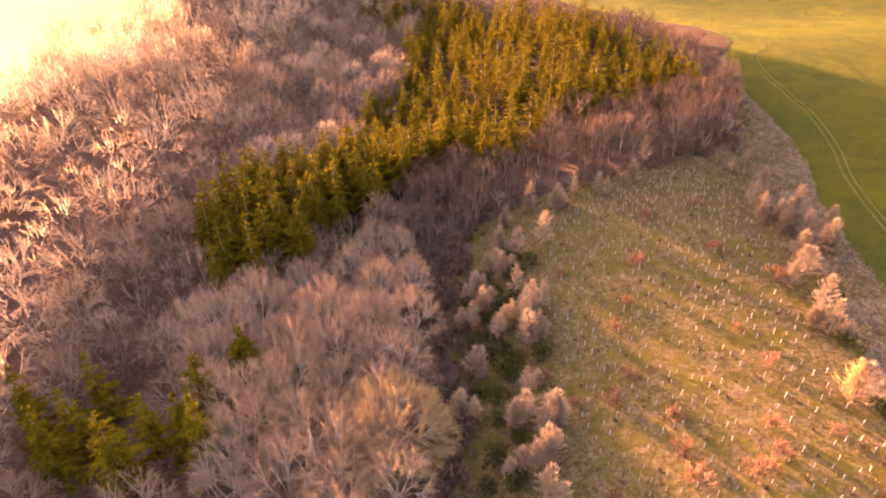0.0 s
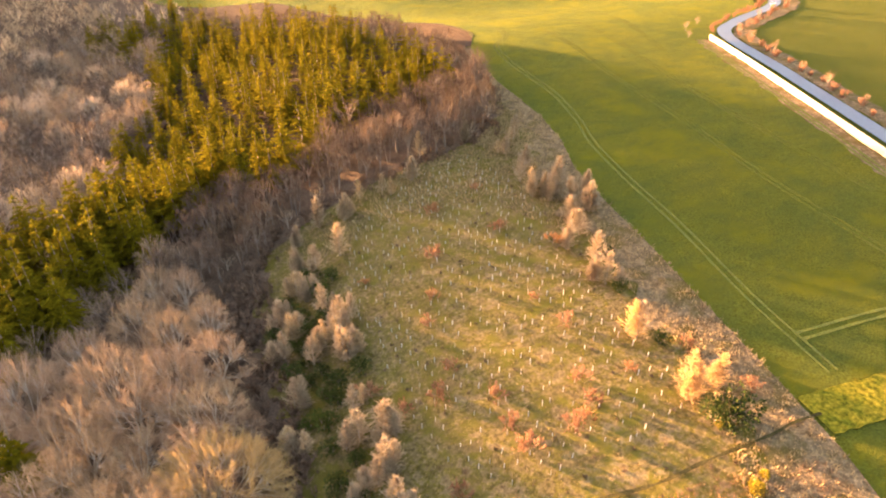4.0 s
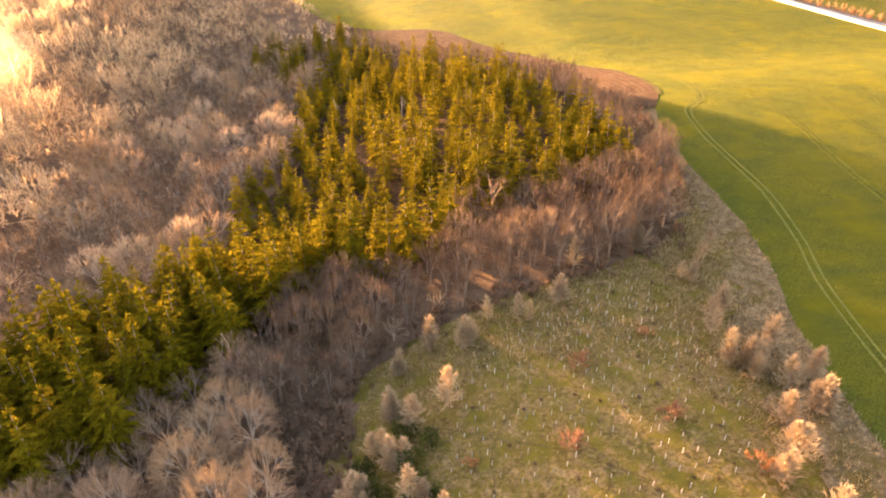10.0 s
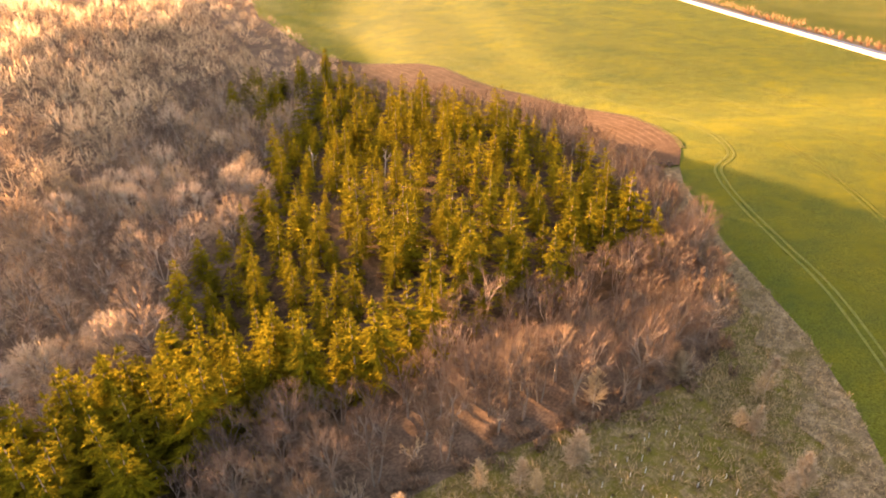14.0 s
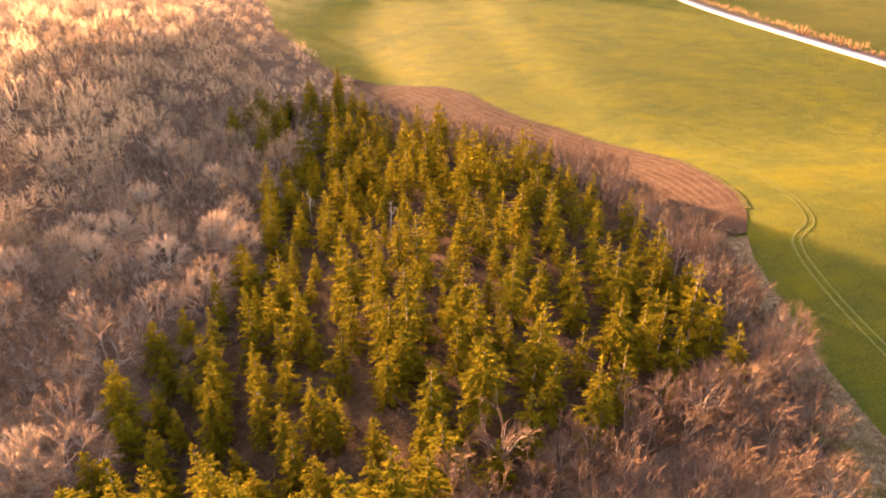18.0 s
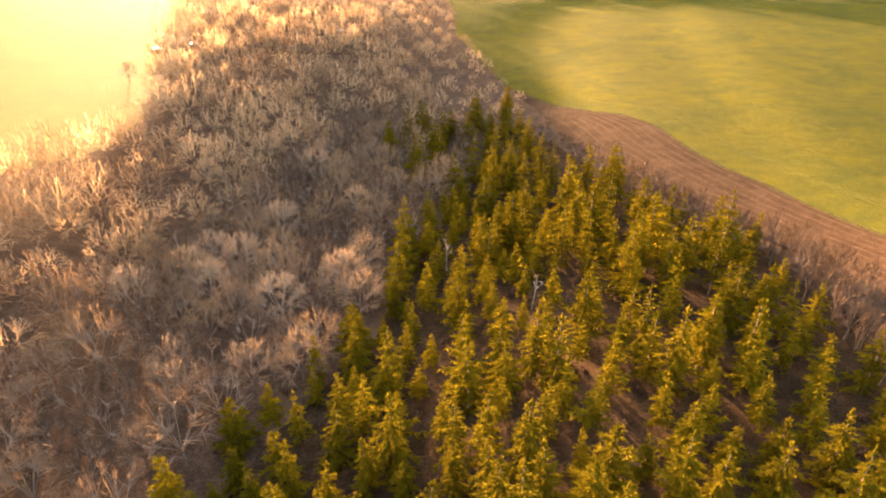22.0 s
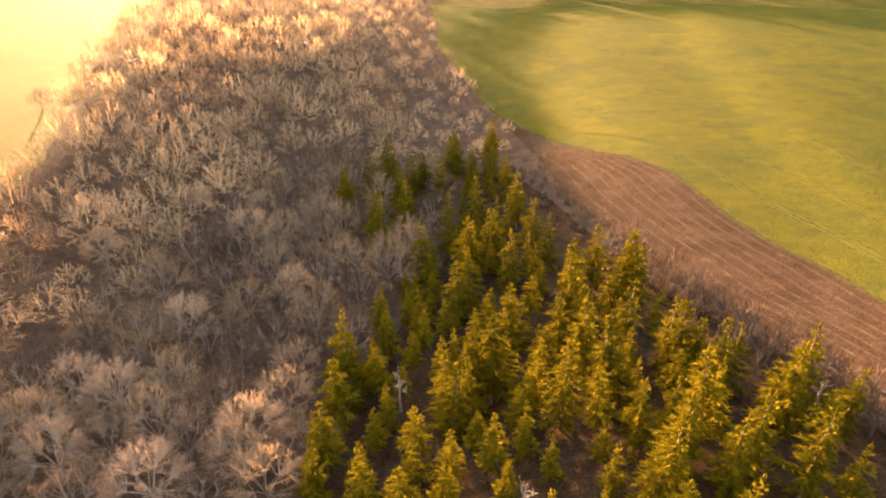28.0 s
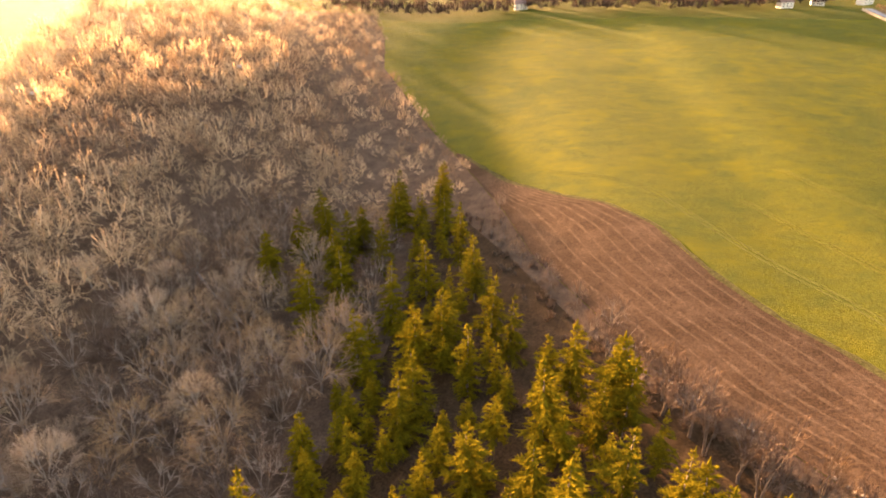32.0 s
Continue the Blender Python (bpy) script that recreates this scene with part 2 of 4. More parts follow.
def mesh_of(name, verts, faces, mat, smooth=False):
    me = bpy.data.meshes.new(name)
    me.from_pydata([tuple(map(float, v)) for v in verts], [], faces)
    me.materials.append(mat)
    if smooth:
        me.polygons.foreach_set("use_smooth", [True] * len(me.polygons))
    me.update()
    return me


def part(name, me, parent, label=""):
    ob = new(name, me)
    ob.parent = parent
    return tagged(ob, label)


def axis(*spans):
    out = []
    for a, b, step in spans:
        out += list(np.arange(a, b, step))
    return np.array(out + [spans[-1][1]])


def sheet(name, ys, xl, xr, nx, mat, lift, label, category, rough=0.0):
    """A ground cover between a west and an east line, draped on the terrain."""
    ys = np.asarray(ys, float)
    L, R = np.interp(ys, *zip(*[(b, a) for a, b in xl])), np.interp(ys, *zip(*[(b, a) for a, b in xr]))
    s = np.linspace(0, 1, nx)
    X = L[:, None] * (1 - s) + R[:, None] * s
    Y = np.repeat(ys[:, None], nx, 1)
    Z = level(X, Y) + lift
    if rough:
        Z = Z + rough * np.random.RandomState(5).rand(*Z.shape)
    n = len(ys)
    faces = [(i * nx + j, i * nx + j + 1, (i + 1) * nx + j + 1, (i + 1) * nx + j) for i in range(n - 1) for j in range(nx - 1)]
    ob = new(name, mesh_of(name, np.stack([X, Y, Z], -1).reshape(-1, 3), faces, mat, True))
    return tagged(ob, label, category, kind="structure")


def curve_points(pts, step):
    """Even steps along a smooth line through the points."""
    p = np.array(pts, float)
    p = np.vstack([2 * p[0] - p[1], p, 2 * p[-1] - p[-2]])
    out = []
    for i in range(1, len(p) - 2):
        a, b, c, d = p[i - 1:i + 3]
        for u in np.linspace(0, 1, max(2, int(np.linalg.norm(c - b) / step)), endpoint=False):
            out.append(0.5 * (2 * b + (c - a) * u + (2 * a - 5 * b + 4 * c - d) * u ** 2 + (3 * b - a - 3 * c + d) * u ** 3))
    return np.array(out + [p[-2]])


def band(name, pts, half, mat, lift, label, category, offset=0.0, step=3.0, jitter=0.0):
    """A narrow strip along a line on the ground."""
    c = curve_points(pts, step)
    t = np.gradient(c, axis=0)
    n = np.stack([t[:, 1], -t[:, 0]], 1) / np.linalg.norm(t, axis=1)[:, None]
    rng = np.random.RandomState(len(pts))
    w = half * (1 + jitter * (rng.rand(len(c), 1) - 0.5))
    a, b = c + n * (offset - w), c + n * (offset + w)
    v = [(x, y, level(x, y) + lift) for q in (a, b) for x, y in q]
    m = len(c)
    ob = new(name, mesh_of(name, v, [(i, i + m, i + m + 1, i + 1) for i in range(m - 1)], mat, True))
    return tagged(ob, label, category, kind="structure")


gx = axis((-6000, -1000, 500), (-1000, -300, 50), (-300, 400, 5), (400, 1000, 50), (1000, 6000, 500))
gy = axis((-3000, -200, 200), (-200, 700, 5), (700, 1200, 25), (1200, 6000, 400))
GX, GY = np.meshgrid(gx, gy)
GV = np.stack([GX, GY, level(GX, GY)], -1).reshape(-1, 3)
k = len(gx)
ground = new("ground", mesh_of("ground", GV, [(i * k + j, i * k + j + 1, (i + 1) * k + j + 1, (i + 1) * k + j) for i in range(len(gy) - 1) for j in range(k - 1)], M_GROUND, True))
tagged(ground, "gently rolling grass farmland reaching the horizon", "ground", kind="structure")

# Lines of the plan, as (x, y) from south to north.
VERGE = [(62, -150), (70, -20), (79, 25), (83, 37), (87, 58), (89, 70), (93, 91), (97, 118), (101, 139), (108, 157), (113, 178), (115, 200), (117, 220), (124, 255), (129, 268)]
WOOD_EDGE = [(0, -150), (2, 60), (5, 80), (6, 110), (7, 135), (12, 148), (25, 158), (45, 162), (70, 165), (89, 173), (102, 187), (108, 205), (111, 225), (116, 255), (124, 268)]
PLOUGH_W = [(126, 270), (119, 280), (115, 300), (112, 320), (105, 336), (92, 353), (84, 364), (69, 379), (63, 391), (57, 404), (40, 440), (29, 479), (18, 510), (4, 545)]
PLOUGH_E = [(130, 270), (137, 283), (141, 297), (142, 315), (140, 335), (126, 359), (117, 376), (108, 394), (98, 407), (88, 427), (77, 459), (64, 476), (50, 484), (30, 503), (6, 545)]
WALL_LINE = [(120, -30), (150, 30), (178, 94), (213, 178), (232, 226)]
FAR_WALL = [(334, 338), (340, 380), (338, 440), (336, 500), (332, 580), (330, 700), (337, 842), (350, 940)]
ROAD = [(100, -130), (128, -30), (159, 30), (187, 92), (222, 175), (244, 228), (270, 248), (322, 272), (346, 300), (356, 345), (352, 400), (348, 450), (345, 500), (341, 580), (339, 700), (346, 842), (360, 950)]
WEST_EDGE = [(-150, -150), (-165, 200), (-168, 350), (-155, 390), (-165, 430), (-200, 490), (-237, 553), (-299, 660), (-355, 789), (-400, 905)]
TRAM = [(96.5, 50), (100, 73), (106, 100), (111, 130), (116, 152), (122, 169), (128, 194), (130, 215), (133, 240), (139, 262), (151, 275), (157, 297), (157, 322), (148, 352), (138, 379), (127, 397), (117, 417), (104, 439), (88, 472), (75, 494), (45, 509)]

ragged = random.Random(31)
WOOD_SIDE = [(float(np.interp(v, [b for a, b in WOOD_EDGE], [a for a, b in WOOD_EDGE])) + 1.8 * math.sin(v * 0.37) + ragged.uniform(-2.2, 2.2), v) for v in np.arange(-100, 268, 2.0)]
sheet("wood_floor", np.arange(-150, 905, 5), WEST_EDGE, [(x + 7, y - 6) for x, y in WOOD_EDGE] + PLOUGH_W[1:] + [(-14, 583), (-58, 690), (-78, 790), (-110, 905)], 60, M_FLOOR, 0.15, "brown leaf litter on the woodland floor", "woodland floor")
sheet("clearing_ground", np.arange(-100, 268, 2), WOOD_SIDE, VERGE, 50, M_CLEAR, 0.25, "rough yellow-green grass of the replanted clearing", "grass", 0.15)
sheet("verge", np.arange(-100, 270, 2), [(x - (13 if y < 150 else 9) + 2.5 * math.sin(y * 0.31) + 1.5 * math.sin(y * 0.83), y) for x, y in [(float(np.interp(v, [b for a, b in VERGE], [a for a, b in VERGE])), v) for v in range(-100, 270, 3)]], VERGE, 8, M_VERGE, 0.38, "strip of pale dead tussock grass beside the crop", "verge", 0.25)
sheet("crop_field", np.arange(-150, 880, 4), VERGE + PLOUGH_E[1:] + [(-14, 583), (-58, 690), (-78, 790), (-105, 880)],
      [(60, -150)] + [(x - 3, y) for x, y in WALL_LINE] + [(300, 262), (335, 300)] + [(x - 3, y) for x, y in FAR_WALL], 60, M_CROP, 0.3, "bright yellow-green field of young crop", "field")
sheet("ploughed_strip", np.arange(270, 546, 2), PLOUGH_W, PLOUGH_E, 24, M_PLOUGH, 0.4, "strip of bare reddish ploughed earth beside the wood", "field", 0.06)
sheet("needle_floor", np.arange(172, 484, 3), [(-44, 172), (-30, 195), (-20, 225), (-18, 255), (-6, 290), (-8, 335), (-5, 365), (0, 395), (2, 430), (-4, 484)], [(0, 172), (20, 185), (70, 196), (98, 207), (106, 225), (108, 260), (108, 300), (98, 336), (78, 364), (64, 379), (52, 400), (34, 440), (12, 484)], 30, M_NEEDLES, 0.3, "dark fallen needles below the conifers", "woodland floor", 0.2)
for side in (-0.95, 0.95):
    band("wheel_track", TRAM, 0.28, M_TRACK, 0.36, "pair of worn tractor wheel tracks through the crop", "track", side, jitter=0.5)
band("road", ROAD, 3.2, M_ROAD, 0.45, "blue-grey asphalt country road behind the wall", "road")
for side in (-7.0, -5.2):
    band("headland_track", WALL_LINE, 0.4, M_TRACK, 0.37, "worn wheel track along the field side of the wall", "track", side, jitter=0.5)
band("footpath", [(12, 54), (30, 50.6), (37, 48.1), (45, 47.2), (54, 45.1), (63.6, 44.7), (75, 44), (80, 44.3), (86, 43.8)], 0.24, M_PATH, 0.85, "narrow dark trodden footpath across the rough grass", "path", jitter=1.1, step=1.5)
band("deer_path", [(32, 108), (34, 115), (35, 122), (41, 130), (44, 134)], 0.15, M_DEER, 0.44, "faint trodden animal path in the grass", "path", jitter=0.6)
band("deer_path", [(24, 131), (30, 128), (37, 123), (46, 118), (58, 108)], 0.15, M_DEER, 0.44, "faint trodden animal path in the grass", "path", jitter=0.6)
band("stream", [(-72, 442), (-62, 432), (-51, 422), (-42, 408), (-32, 394), (-28, 389)], 0.4, M_WATER, 0.3, "glinting shallow stream in the valley wood", "stream", jitter=0.9)
rough_edge = [(float(np.interp(v, [b for a, b in PLOUGH_E], [a for a, b in PLOUGH_E])) + 0.8, v) for v in range(285, 545, 6)]
band("field_margin", rough_edge, 0.9, M_MARGIN, 0.47, "rough grassy margin between plough and crop", "verge", jitter=0.9)
for n, share in enumerate((0.08, 0.14, 0.20, 0.26, 0.31, 0.37, 0.42, 0.47, 0.53, 0.58, 0.64, 0.69, 0.75, 0.80, 0.86, 0.92)):
    line = [(float(np.interp(v, [b for a, b in PLOUGH_W], [a for a, b in PLOUGH_W])) * (1 - share) + float(np.interp(v, [b for a, b in PLOUGH_E], [a for a, b in PLOUGH_E])) * share, v) for v in range(292, 520, 8)]
    band("furrow", line, 0.4, M_RIDGE if n % 2 else M_PLOUGH, 0.47, "long furrow ridge of turned earth", "furrow", jitter=1.2, step=2.0)
FAINT = soil_like("faint_tramline", [(0.3, (0.098, 0.100, 0.010)), (0.7, (0.125, 0.115, 0.022))], 0.2, 2.0)
for path in ([(136, 60), (142, 110), (150, 150), (158, 200), (170, 250), (176, 300), (170, 350), (150, 395), (128, 440), (110, 480)],
             [(160, 90), (166, 130), (175, 180), (188, 230), (200, 290), (196, 350), (178, 400), (155, 450), (130, 510)],
             [(200, 220), (225, 290), (228, 360), (210, 430), (185, 500), (150, 580)],
             [(280, 300), (285, 400), (260, 500), (225, 600), (190, 700)]):
    for gap in (-0.9, 0.9):
        band("tramline", path, 0.22, FAINT, 0.36, "faint tractor tramline in the young crop", "track", gap, jitter=0.9)
M_STRIP = soil_like("tall_yellow_grass", [(0.35, (0.062, 0.070, 0.006)), (0.5, (0.115, 0.102, 0.008)), (0.65, (0.17, 0.132, 0.012))], 0.6, 1.2, relief=0.7, depth=0.2)
band("grass_track", [(85, 44), (97, 42.7), (110, 41.5), (130, 41), (148, 42)], 4.1, M_STRIP, 0.55, "uncut yellow-green grass strip between two fields", "grass", jitter=0.14, step=1.5)
for side in (-0.9, 0.9):
    band("wheel_track", [(99, 59.2), (114.5, 57.7), (128.5, 55.2), (150, 51)], 0.3, M_TRACK, 0.37, "pair of worn tractor wheel tracks through the crop", "track", side, jitter=0.5)


def wall_along(name, pts, height, thick, label):
    c = curve_points(pts, 6.0)
    t = np.gradient(c, axis=0)
    n = np.stack([t[:, 1], -t[:, 0]], 1) / np.linalg.norm(t, axis=1)[:, None]
    prof = [(-thick / 2, -0.5), (-thick / 2, height), (-thick * 0.3, height + 0.15), (thick * 0.3, height + 0.15), (thick / 2, height), (thick / 2, -0.5)]
    v, m = [], len(prof)
    for (x, y), (nx, ny) in zip(c, n):
        z = level(x, y)
        v += [(x + nx * o, y + ny * o, z + h) for o, h in prof]
    f = [(i * m + j, i * m + j + 1, (i + 1) * m + j + 1, (i + 1) * m + j) for i in range(len(c) - 1) for j in range(m - 1)]
    f += [tuple(range(m)), tuple((len(c) - 1) * m + j for j in reversed(range(m)))]
    ob = new(name, mesh_of(name, v, f, M_WALL))
    return tagged(ob, label, "wall", kind="structure")


wall_along("wall_road", WALL_LINE, 2.3, 0.5, "long pale stone estate wall beside the road, sunlit")
wall_along("wall_far", FAR_WALL, 2.0, 0.5, "far pale stone wall along the straight road")


# ---- trees ----
def tube(v, f, pts, radii, sides):
    base = len(v)
    for i, (p, r) in enumerate(zip(pts, radii)):
        for s in range(sides):
            a = 2 * math.pi * s / sides
            v.append((p[0] + r * math.cos(a), p[1] + r * math.sin(a), p[2]))
    for i in range(len(pts) - 1):
        for s in range(sides):
            a, b = base + i * sides + s, base + i * sides + (s + 1) % sides
            f.append((a, b, b + sides, a + sides))


def conifer_meshes(seed, height, whorls, boughs, sprays=6, full=1.0):
    """Trunk and crown: ragged tiers of long boughs, each a flat fan of drooping sprays."""
    rng = random.Random(seed)
    tv, tf = [], []
    pts, x, y = [], 0.0, 0.0
    for i in range(5):
        pts.append((x, y, height * i / 4 - (0.8 if i == 0 else 0)))
        x, y = x + rng.uniform(-1, 1) * 0.012 * height, y + rng.uniform(-1, 1) * 0.012 * height
    tube(tv, tf, pts, [height * 0.014, height * 0.012, height * 0.008, height * 0.005, 0.03], 6)
    v, f = [], []

    def leaf(p, q, s):
        k = len(v)
        v.extend((p, q, s))
        f.append((k, k + 1, k + 2))

    low = rng.uniform(0.1, 0.3)
    reach = height * rng.uniform(0.165, 0.215)
    lop = [rng.uniform(0.6, 1.25) for _ in range(6)]
    for w in range(whorls):
        u = min(0.99, max(0.0, (w + rng.uniform(-0.3, 0.3)) / whorls))
        z = height * (low + (0.985 - low) * u ** 0.92)
        q = min(z / height * 4, 3.999)
        i = int(q)
        cx = pts[i][0] + (pts[i + 1][0] - pts[i][0]) * (q - i)
        cy = pts[i][1] + (pts[i + 1][1] - pts[i][1]) * (q - i)
        r = reach * ((1 - u) ** 0.92 + 0.035) * (0.6 + 0.4 * min(1, u / 0.15))
        many = boughs if u < 0.7 else max(5, boughs - 3)
        for b in range(many):
            if rng.random() > 0.86 * full:
                continue
            a = 2 * math.pi * (b + rng.random() * 0.9 + w * 0.37) / many
            ln = r * rng.uniform(0.5, 1.42) * lop[int(a / 6.2832 * 6) % 6] + 0.3
            ca, sa = math.cos(a), math.sin(a)
            lift = z + rng.uniform(-0.3, 0.3)
            rise, sag = rng.uniform(0.0, 0.3) + max(0, u - 0.6) * 0.9, rng.uniform(0.2, 0.5)
            for s in range(sprays):
                d = (s + 0.6) / sprays * ln
                h = lift + rise * d - sag * d * d / max(ln, 0.3)
                fan = ln * (0.25 - 0.17 * abs(s / sprays - 0.4)) + 0.16
                px, py = cx + ca * d, cy + sa * d
                back = ln / sprays * 0.6 + 0.1
                for side in (-1, 1):
                    out = a + side * rng.uniform(0.55, 1.1)
                    far = fan * rng.uniform(0.7, 1.15)
                    leaf((px - ca * back, py - sa * back, h), (px + ca * back * 0.6, py + sa * back * 0.6, h + rng.uniform(-0.1, 0.1)),
                         (px + math.cos(out) * far, py + math.sin(out) * far, h - rng.uniform(0.05, 0.4) * far))
                if s % 2:
                    leaf((px - ca * back, py - sa * back, h), (px + ca * back, py + sa * back, h), (px + rng.uniform(-0.3, 0.3), py + rng.uniform(-0.3, 0.3), h - fan * rng.uniform(0.5, 0.9)))
            tip = lift + rise * ln - sag * ln
            for e in (-0.25, 0.2):
                leaf((cx + ca * ln * 0.7 - sa * 0.25, cy + sa * ln * 0.7 + ca * 0.25, tip + 0.3 * sag * ln), (cx + ca * ln * 0.7 + sa * 0.25, cy + sa * ln * 0.7 - ca * 0.25, tip + 0.3 * sag * ln),
                     (cx + math.cos(a + e) * ln * 1.2, cy + math.sin(a + e) * ln * 1.2, tip + rng.uniform(-0.1, 0.5)))
    x, y, z = pts[4]
    for s in range(5):
        leaf((x + 0.3 * math.cos(s * 1.26), y + 0.3 * math.sin(s * 1.26), z - 1.3), (x + 0.3 * math.cos(s * 1.26 + 1.2), y + 0.3 * math.sin(s * 1.26 + 1.2), z - 1.3), (x, y, z + 0.4))
    return tv, tf, v, f


def twig(v, f, p, q, w):
    """A thin tapering blade."""
    d = (q - p)
    n = Vector((d.y, -d.x, 0.0))
    n = n.normalized() * w * 1.4 if n.length > 1e-4 else Vector((w, 0, 0))
    k = len(v)
    v += [tuple(p - n), tuple(p + n), tuple(q)]
    f.append((k, k + 1, k + 2))


def bare_meshes(seed, height, stems, limbs, forks, fine, bole, open_angle, width=0.04, tubes=True):
    """A leafless tree: a bole or several stems, limbs that fork twice, and fans of fine twigs that make a rounded crown."""
    rng = random.Random(seed)
    tv, tf, v, f = [], [], [], []

    def turned(d, angle):
        side = d.orthogonal().normalized()
        side.rotate(Matrix.Rotation(rng.uniform(0, 6.283), 3, d))
        return (d * math.cos(angle) + side * math.sin(angle) + Vector((0, 0, 0.10))).normalized()

    def grow(p, d, length, radius, depth):
        pts = [p.copy()]
        for _ in range(3):
            d = (d + Vector((rng.gauss(0, 0.09), rng.gauss(0, 0.09), rng.gauss(0.04, 0.06)))).normalized()
            p = p + d * (length / 3)
            pts.append(p.copy())
        if depth <= 1 and tubes:
            tube(tv, tf, [tuple(q) for q in pts], [radius, radius * 0.85, radius * 0.7, radius * 0.5], 4 if depth == 0 else 3)
        else:
            twig(v, f, pts[0], pts[2], width * (2.4 - 0.6 * depth))
            twig(v, f, pts[1].lerp(pts[2], 0.6), pts[3], width * 1.1)
        if depth == 2:
            for i in range(fine):
                q = pts[1].lerp(pts[3], rng.random())
                twig(v, f, q, q + turned(d, rng.uniform(0.2, 0.9)) * length * rng.uniform(0.35, 0.8), width * rng.uniform(0.55, 0.9))
            return
        for i in range(forks):
            u = rng.uniform(0.9, 3.0)
            q = pts[int(u)].lerp(pts[min(3, int(u) + 1)], u - int(u))
            grow(q, turned(d, rng.uniform(0.3, 0.75)), length * rng.uniform(0.5, 0.72), radius * 0.5, depth + 1)

    for s in range(stems):
        a = 2 * math.pi * (s + rng.random() * 0.6) / stems
        lean = rng.uniform(0, 0.05) if stems == 1 else rng.uniform(0.08, 0.25)
        d = Vector((math.cos(a) * lean, math.sin(a) * lean, 1)).normalized()
        h = height * rng.uniform(0.85, 1.0)
        thick = height * (0.017 if stems == 1 else 0.009)
        p = Vector((math.cos(a) * 0.3, math.sin(a) * 0.3, -0.6)) if stems > 1 else Vector((0, 0, -0.6))
        top = p + d * (h * bole + 0.6)
        mid = p.lerp(top, 0.5) + Vector((rng.gauss(0, 0.15), rng.gauss(0, 0.15), 0))
        tube(tv, tf, [tuple(p), tuple(mid), tuple(top)], [thick * 1.25, thick, thick * 0.75], 6)
        for l in range(limbs):
            b = 2 * math.pi * (l + rng.random() * 0.7) / limbs
            up = rng.uniform(0.2, 1.0) * open_angle if l else 0.1
            dl = Vector((math.cos(b) * math.sin(up), math.sin(b) * math.sin(up), math.cos(up)))
            start = mid.lerp(top, rng.uniform(0.35, 1.0)) if l else top
            grow(start, dl, h * (1 - bole) * 0.5 * rng.uniform(0.85, 1.1), thick * 0.42, 0)
    return tv, tf, v, f


def dome_meshes(seed, height, spread, limbs, branches, fine, width, bole=0.22, tubes=True):
    """A leafless broadleaf tree: limbs fan out from a short bole to an uneven dome, closed by sprays of fine twigs."""
    rng = random.Random(seed)
    tv, tf, v, f = [], [], [], []
    thick = height * 0.016
    fork = Vector((rng.gauss(0, 0.2), rng.gauss(0, 0.2), height * bole))
    tube(tv, tf, [(0, 0, -0.6), tuple(fork * 0.5), tuple(fork)], [thick * 1.3, thick, thick * 0.8], 6)
    heart = Vector((fork.x, fork.y, height * 0.50))
    lobes = [(Vector((rng.gauss(0, 1), rng.gauss(0, 1), rng.gauss(0.3, 0.7))).normalized(), rng.uniform(-0.22, 0.25)) for _ in range(7)]

    def rim(d):
        swell = 1 + sum(a * max(0.0, d.dot(q)) ** 4 for q, a in lobes)
        flat = math.hypot(d.x, d.y)
        return heart + Vector((d.x * spread * height * swell, d.y * spread * height * swell, d.z * height * (0.5 if d.z > 0 else 0.3) * swell)) + Vector((0, 0, -0.04 * height * flat))

    arms = []
    for l in range(limbs):
        z = 1 - (l + 0.5) / limbs * 1.15
        a = l * 2.39996 + rng.uniform(-0.4, 0.4)
        d = Vector((math.cos(a) * math.sqrt(max(0, 1 - z * z)), math.sin(a) * math.sqrt(max(0, 1 - z * z)), z))
        end = fork.lerp(rim(d), rng.uniform(0.55, 0.7))
        mid = fork.lerp(end, 0.5) + Vector((rng.gauss(0, 0.3), rng.gauss(0, 0.3), height * 0.03))
        arms.append((d, mid, end))
        if tubes:
            tf.append((12 + l % 6, 12 + (l + 1) % 6, len(tv)))
            tube(tv, tf, [tuple(fork * 0.9), tuple(mid), tuple(end)], [thick * 0.55, thick * 0.36, thick * 0.16], 4)
        else:
            twig(v, f, mid, end, width * 2.2)
    for b in range(branches):
        z = 1 - (b + rng.random()) / branches * 1.35
        a = b * 2.39996 + rng.uniform(-0.3, 0.3)
        d = Vector((math.cos(a) * math.sqrt(max(0, 1 - z * z)), math.sin(a) * math.sqrt(max(0, 1 - z * z)), z))
        arm = max(arms, key=lambda q: q[0].dot(d) + rng.uniform(-0.22, 0.22))
        tip = rim(d)
        start = arm[1].lerp(arm[2], rng.uniform(0.3, 1.0))
        reach = start.lerp(tip, rng.uniform(0.72, 0.92))
        if tubes:
            twig(tv, tf, start, reach, width * 2.4)
        else:
            twig(v, f, start, reach, width * 1.7)
        out = (tip - heart).normalized()
        long = height * 0.105
        for t in range(fine):
            p = start.lerp(reach, rng.uniform(0.35, 1.0))
            w = (out + Vector((rng.gauss(0, 0.75), rng.gauss(0, 0.75), rng.gauss(0.05, 0.6)))).normalized()
            twig(v, f, p, p + w * long * rng.uniform(0.5, 1.1), width * rng.uniform(0.6, 1.0))
    return tv, tf, v, f


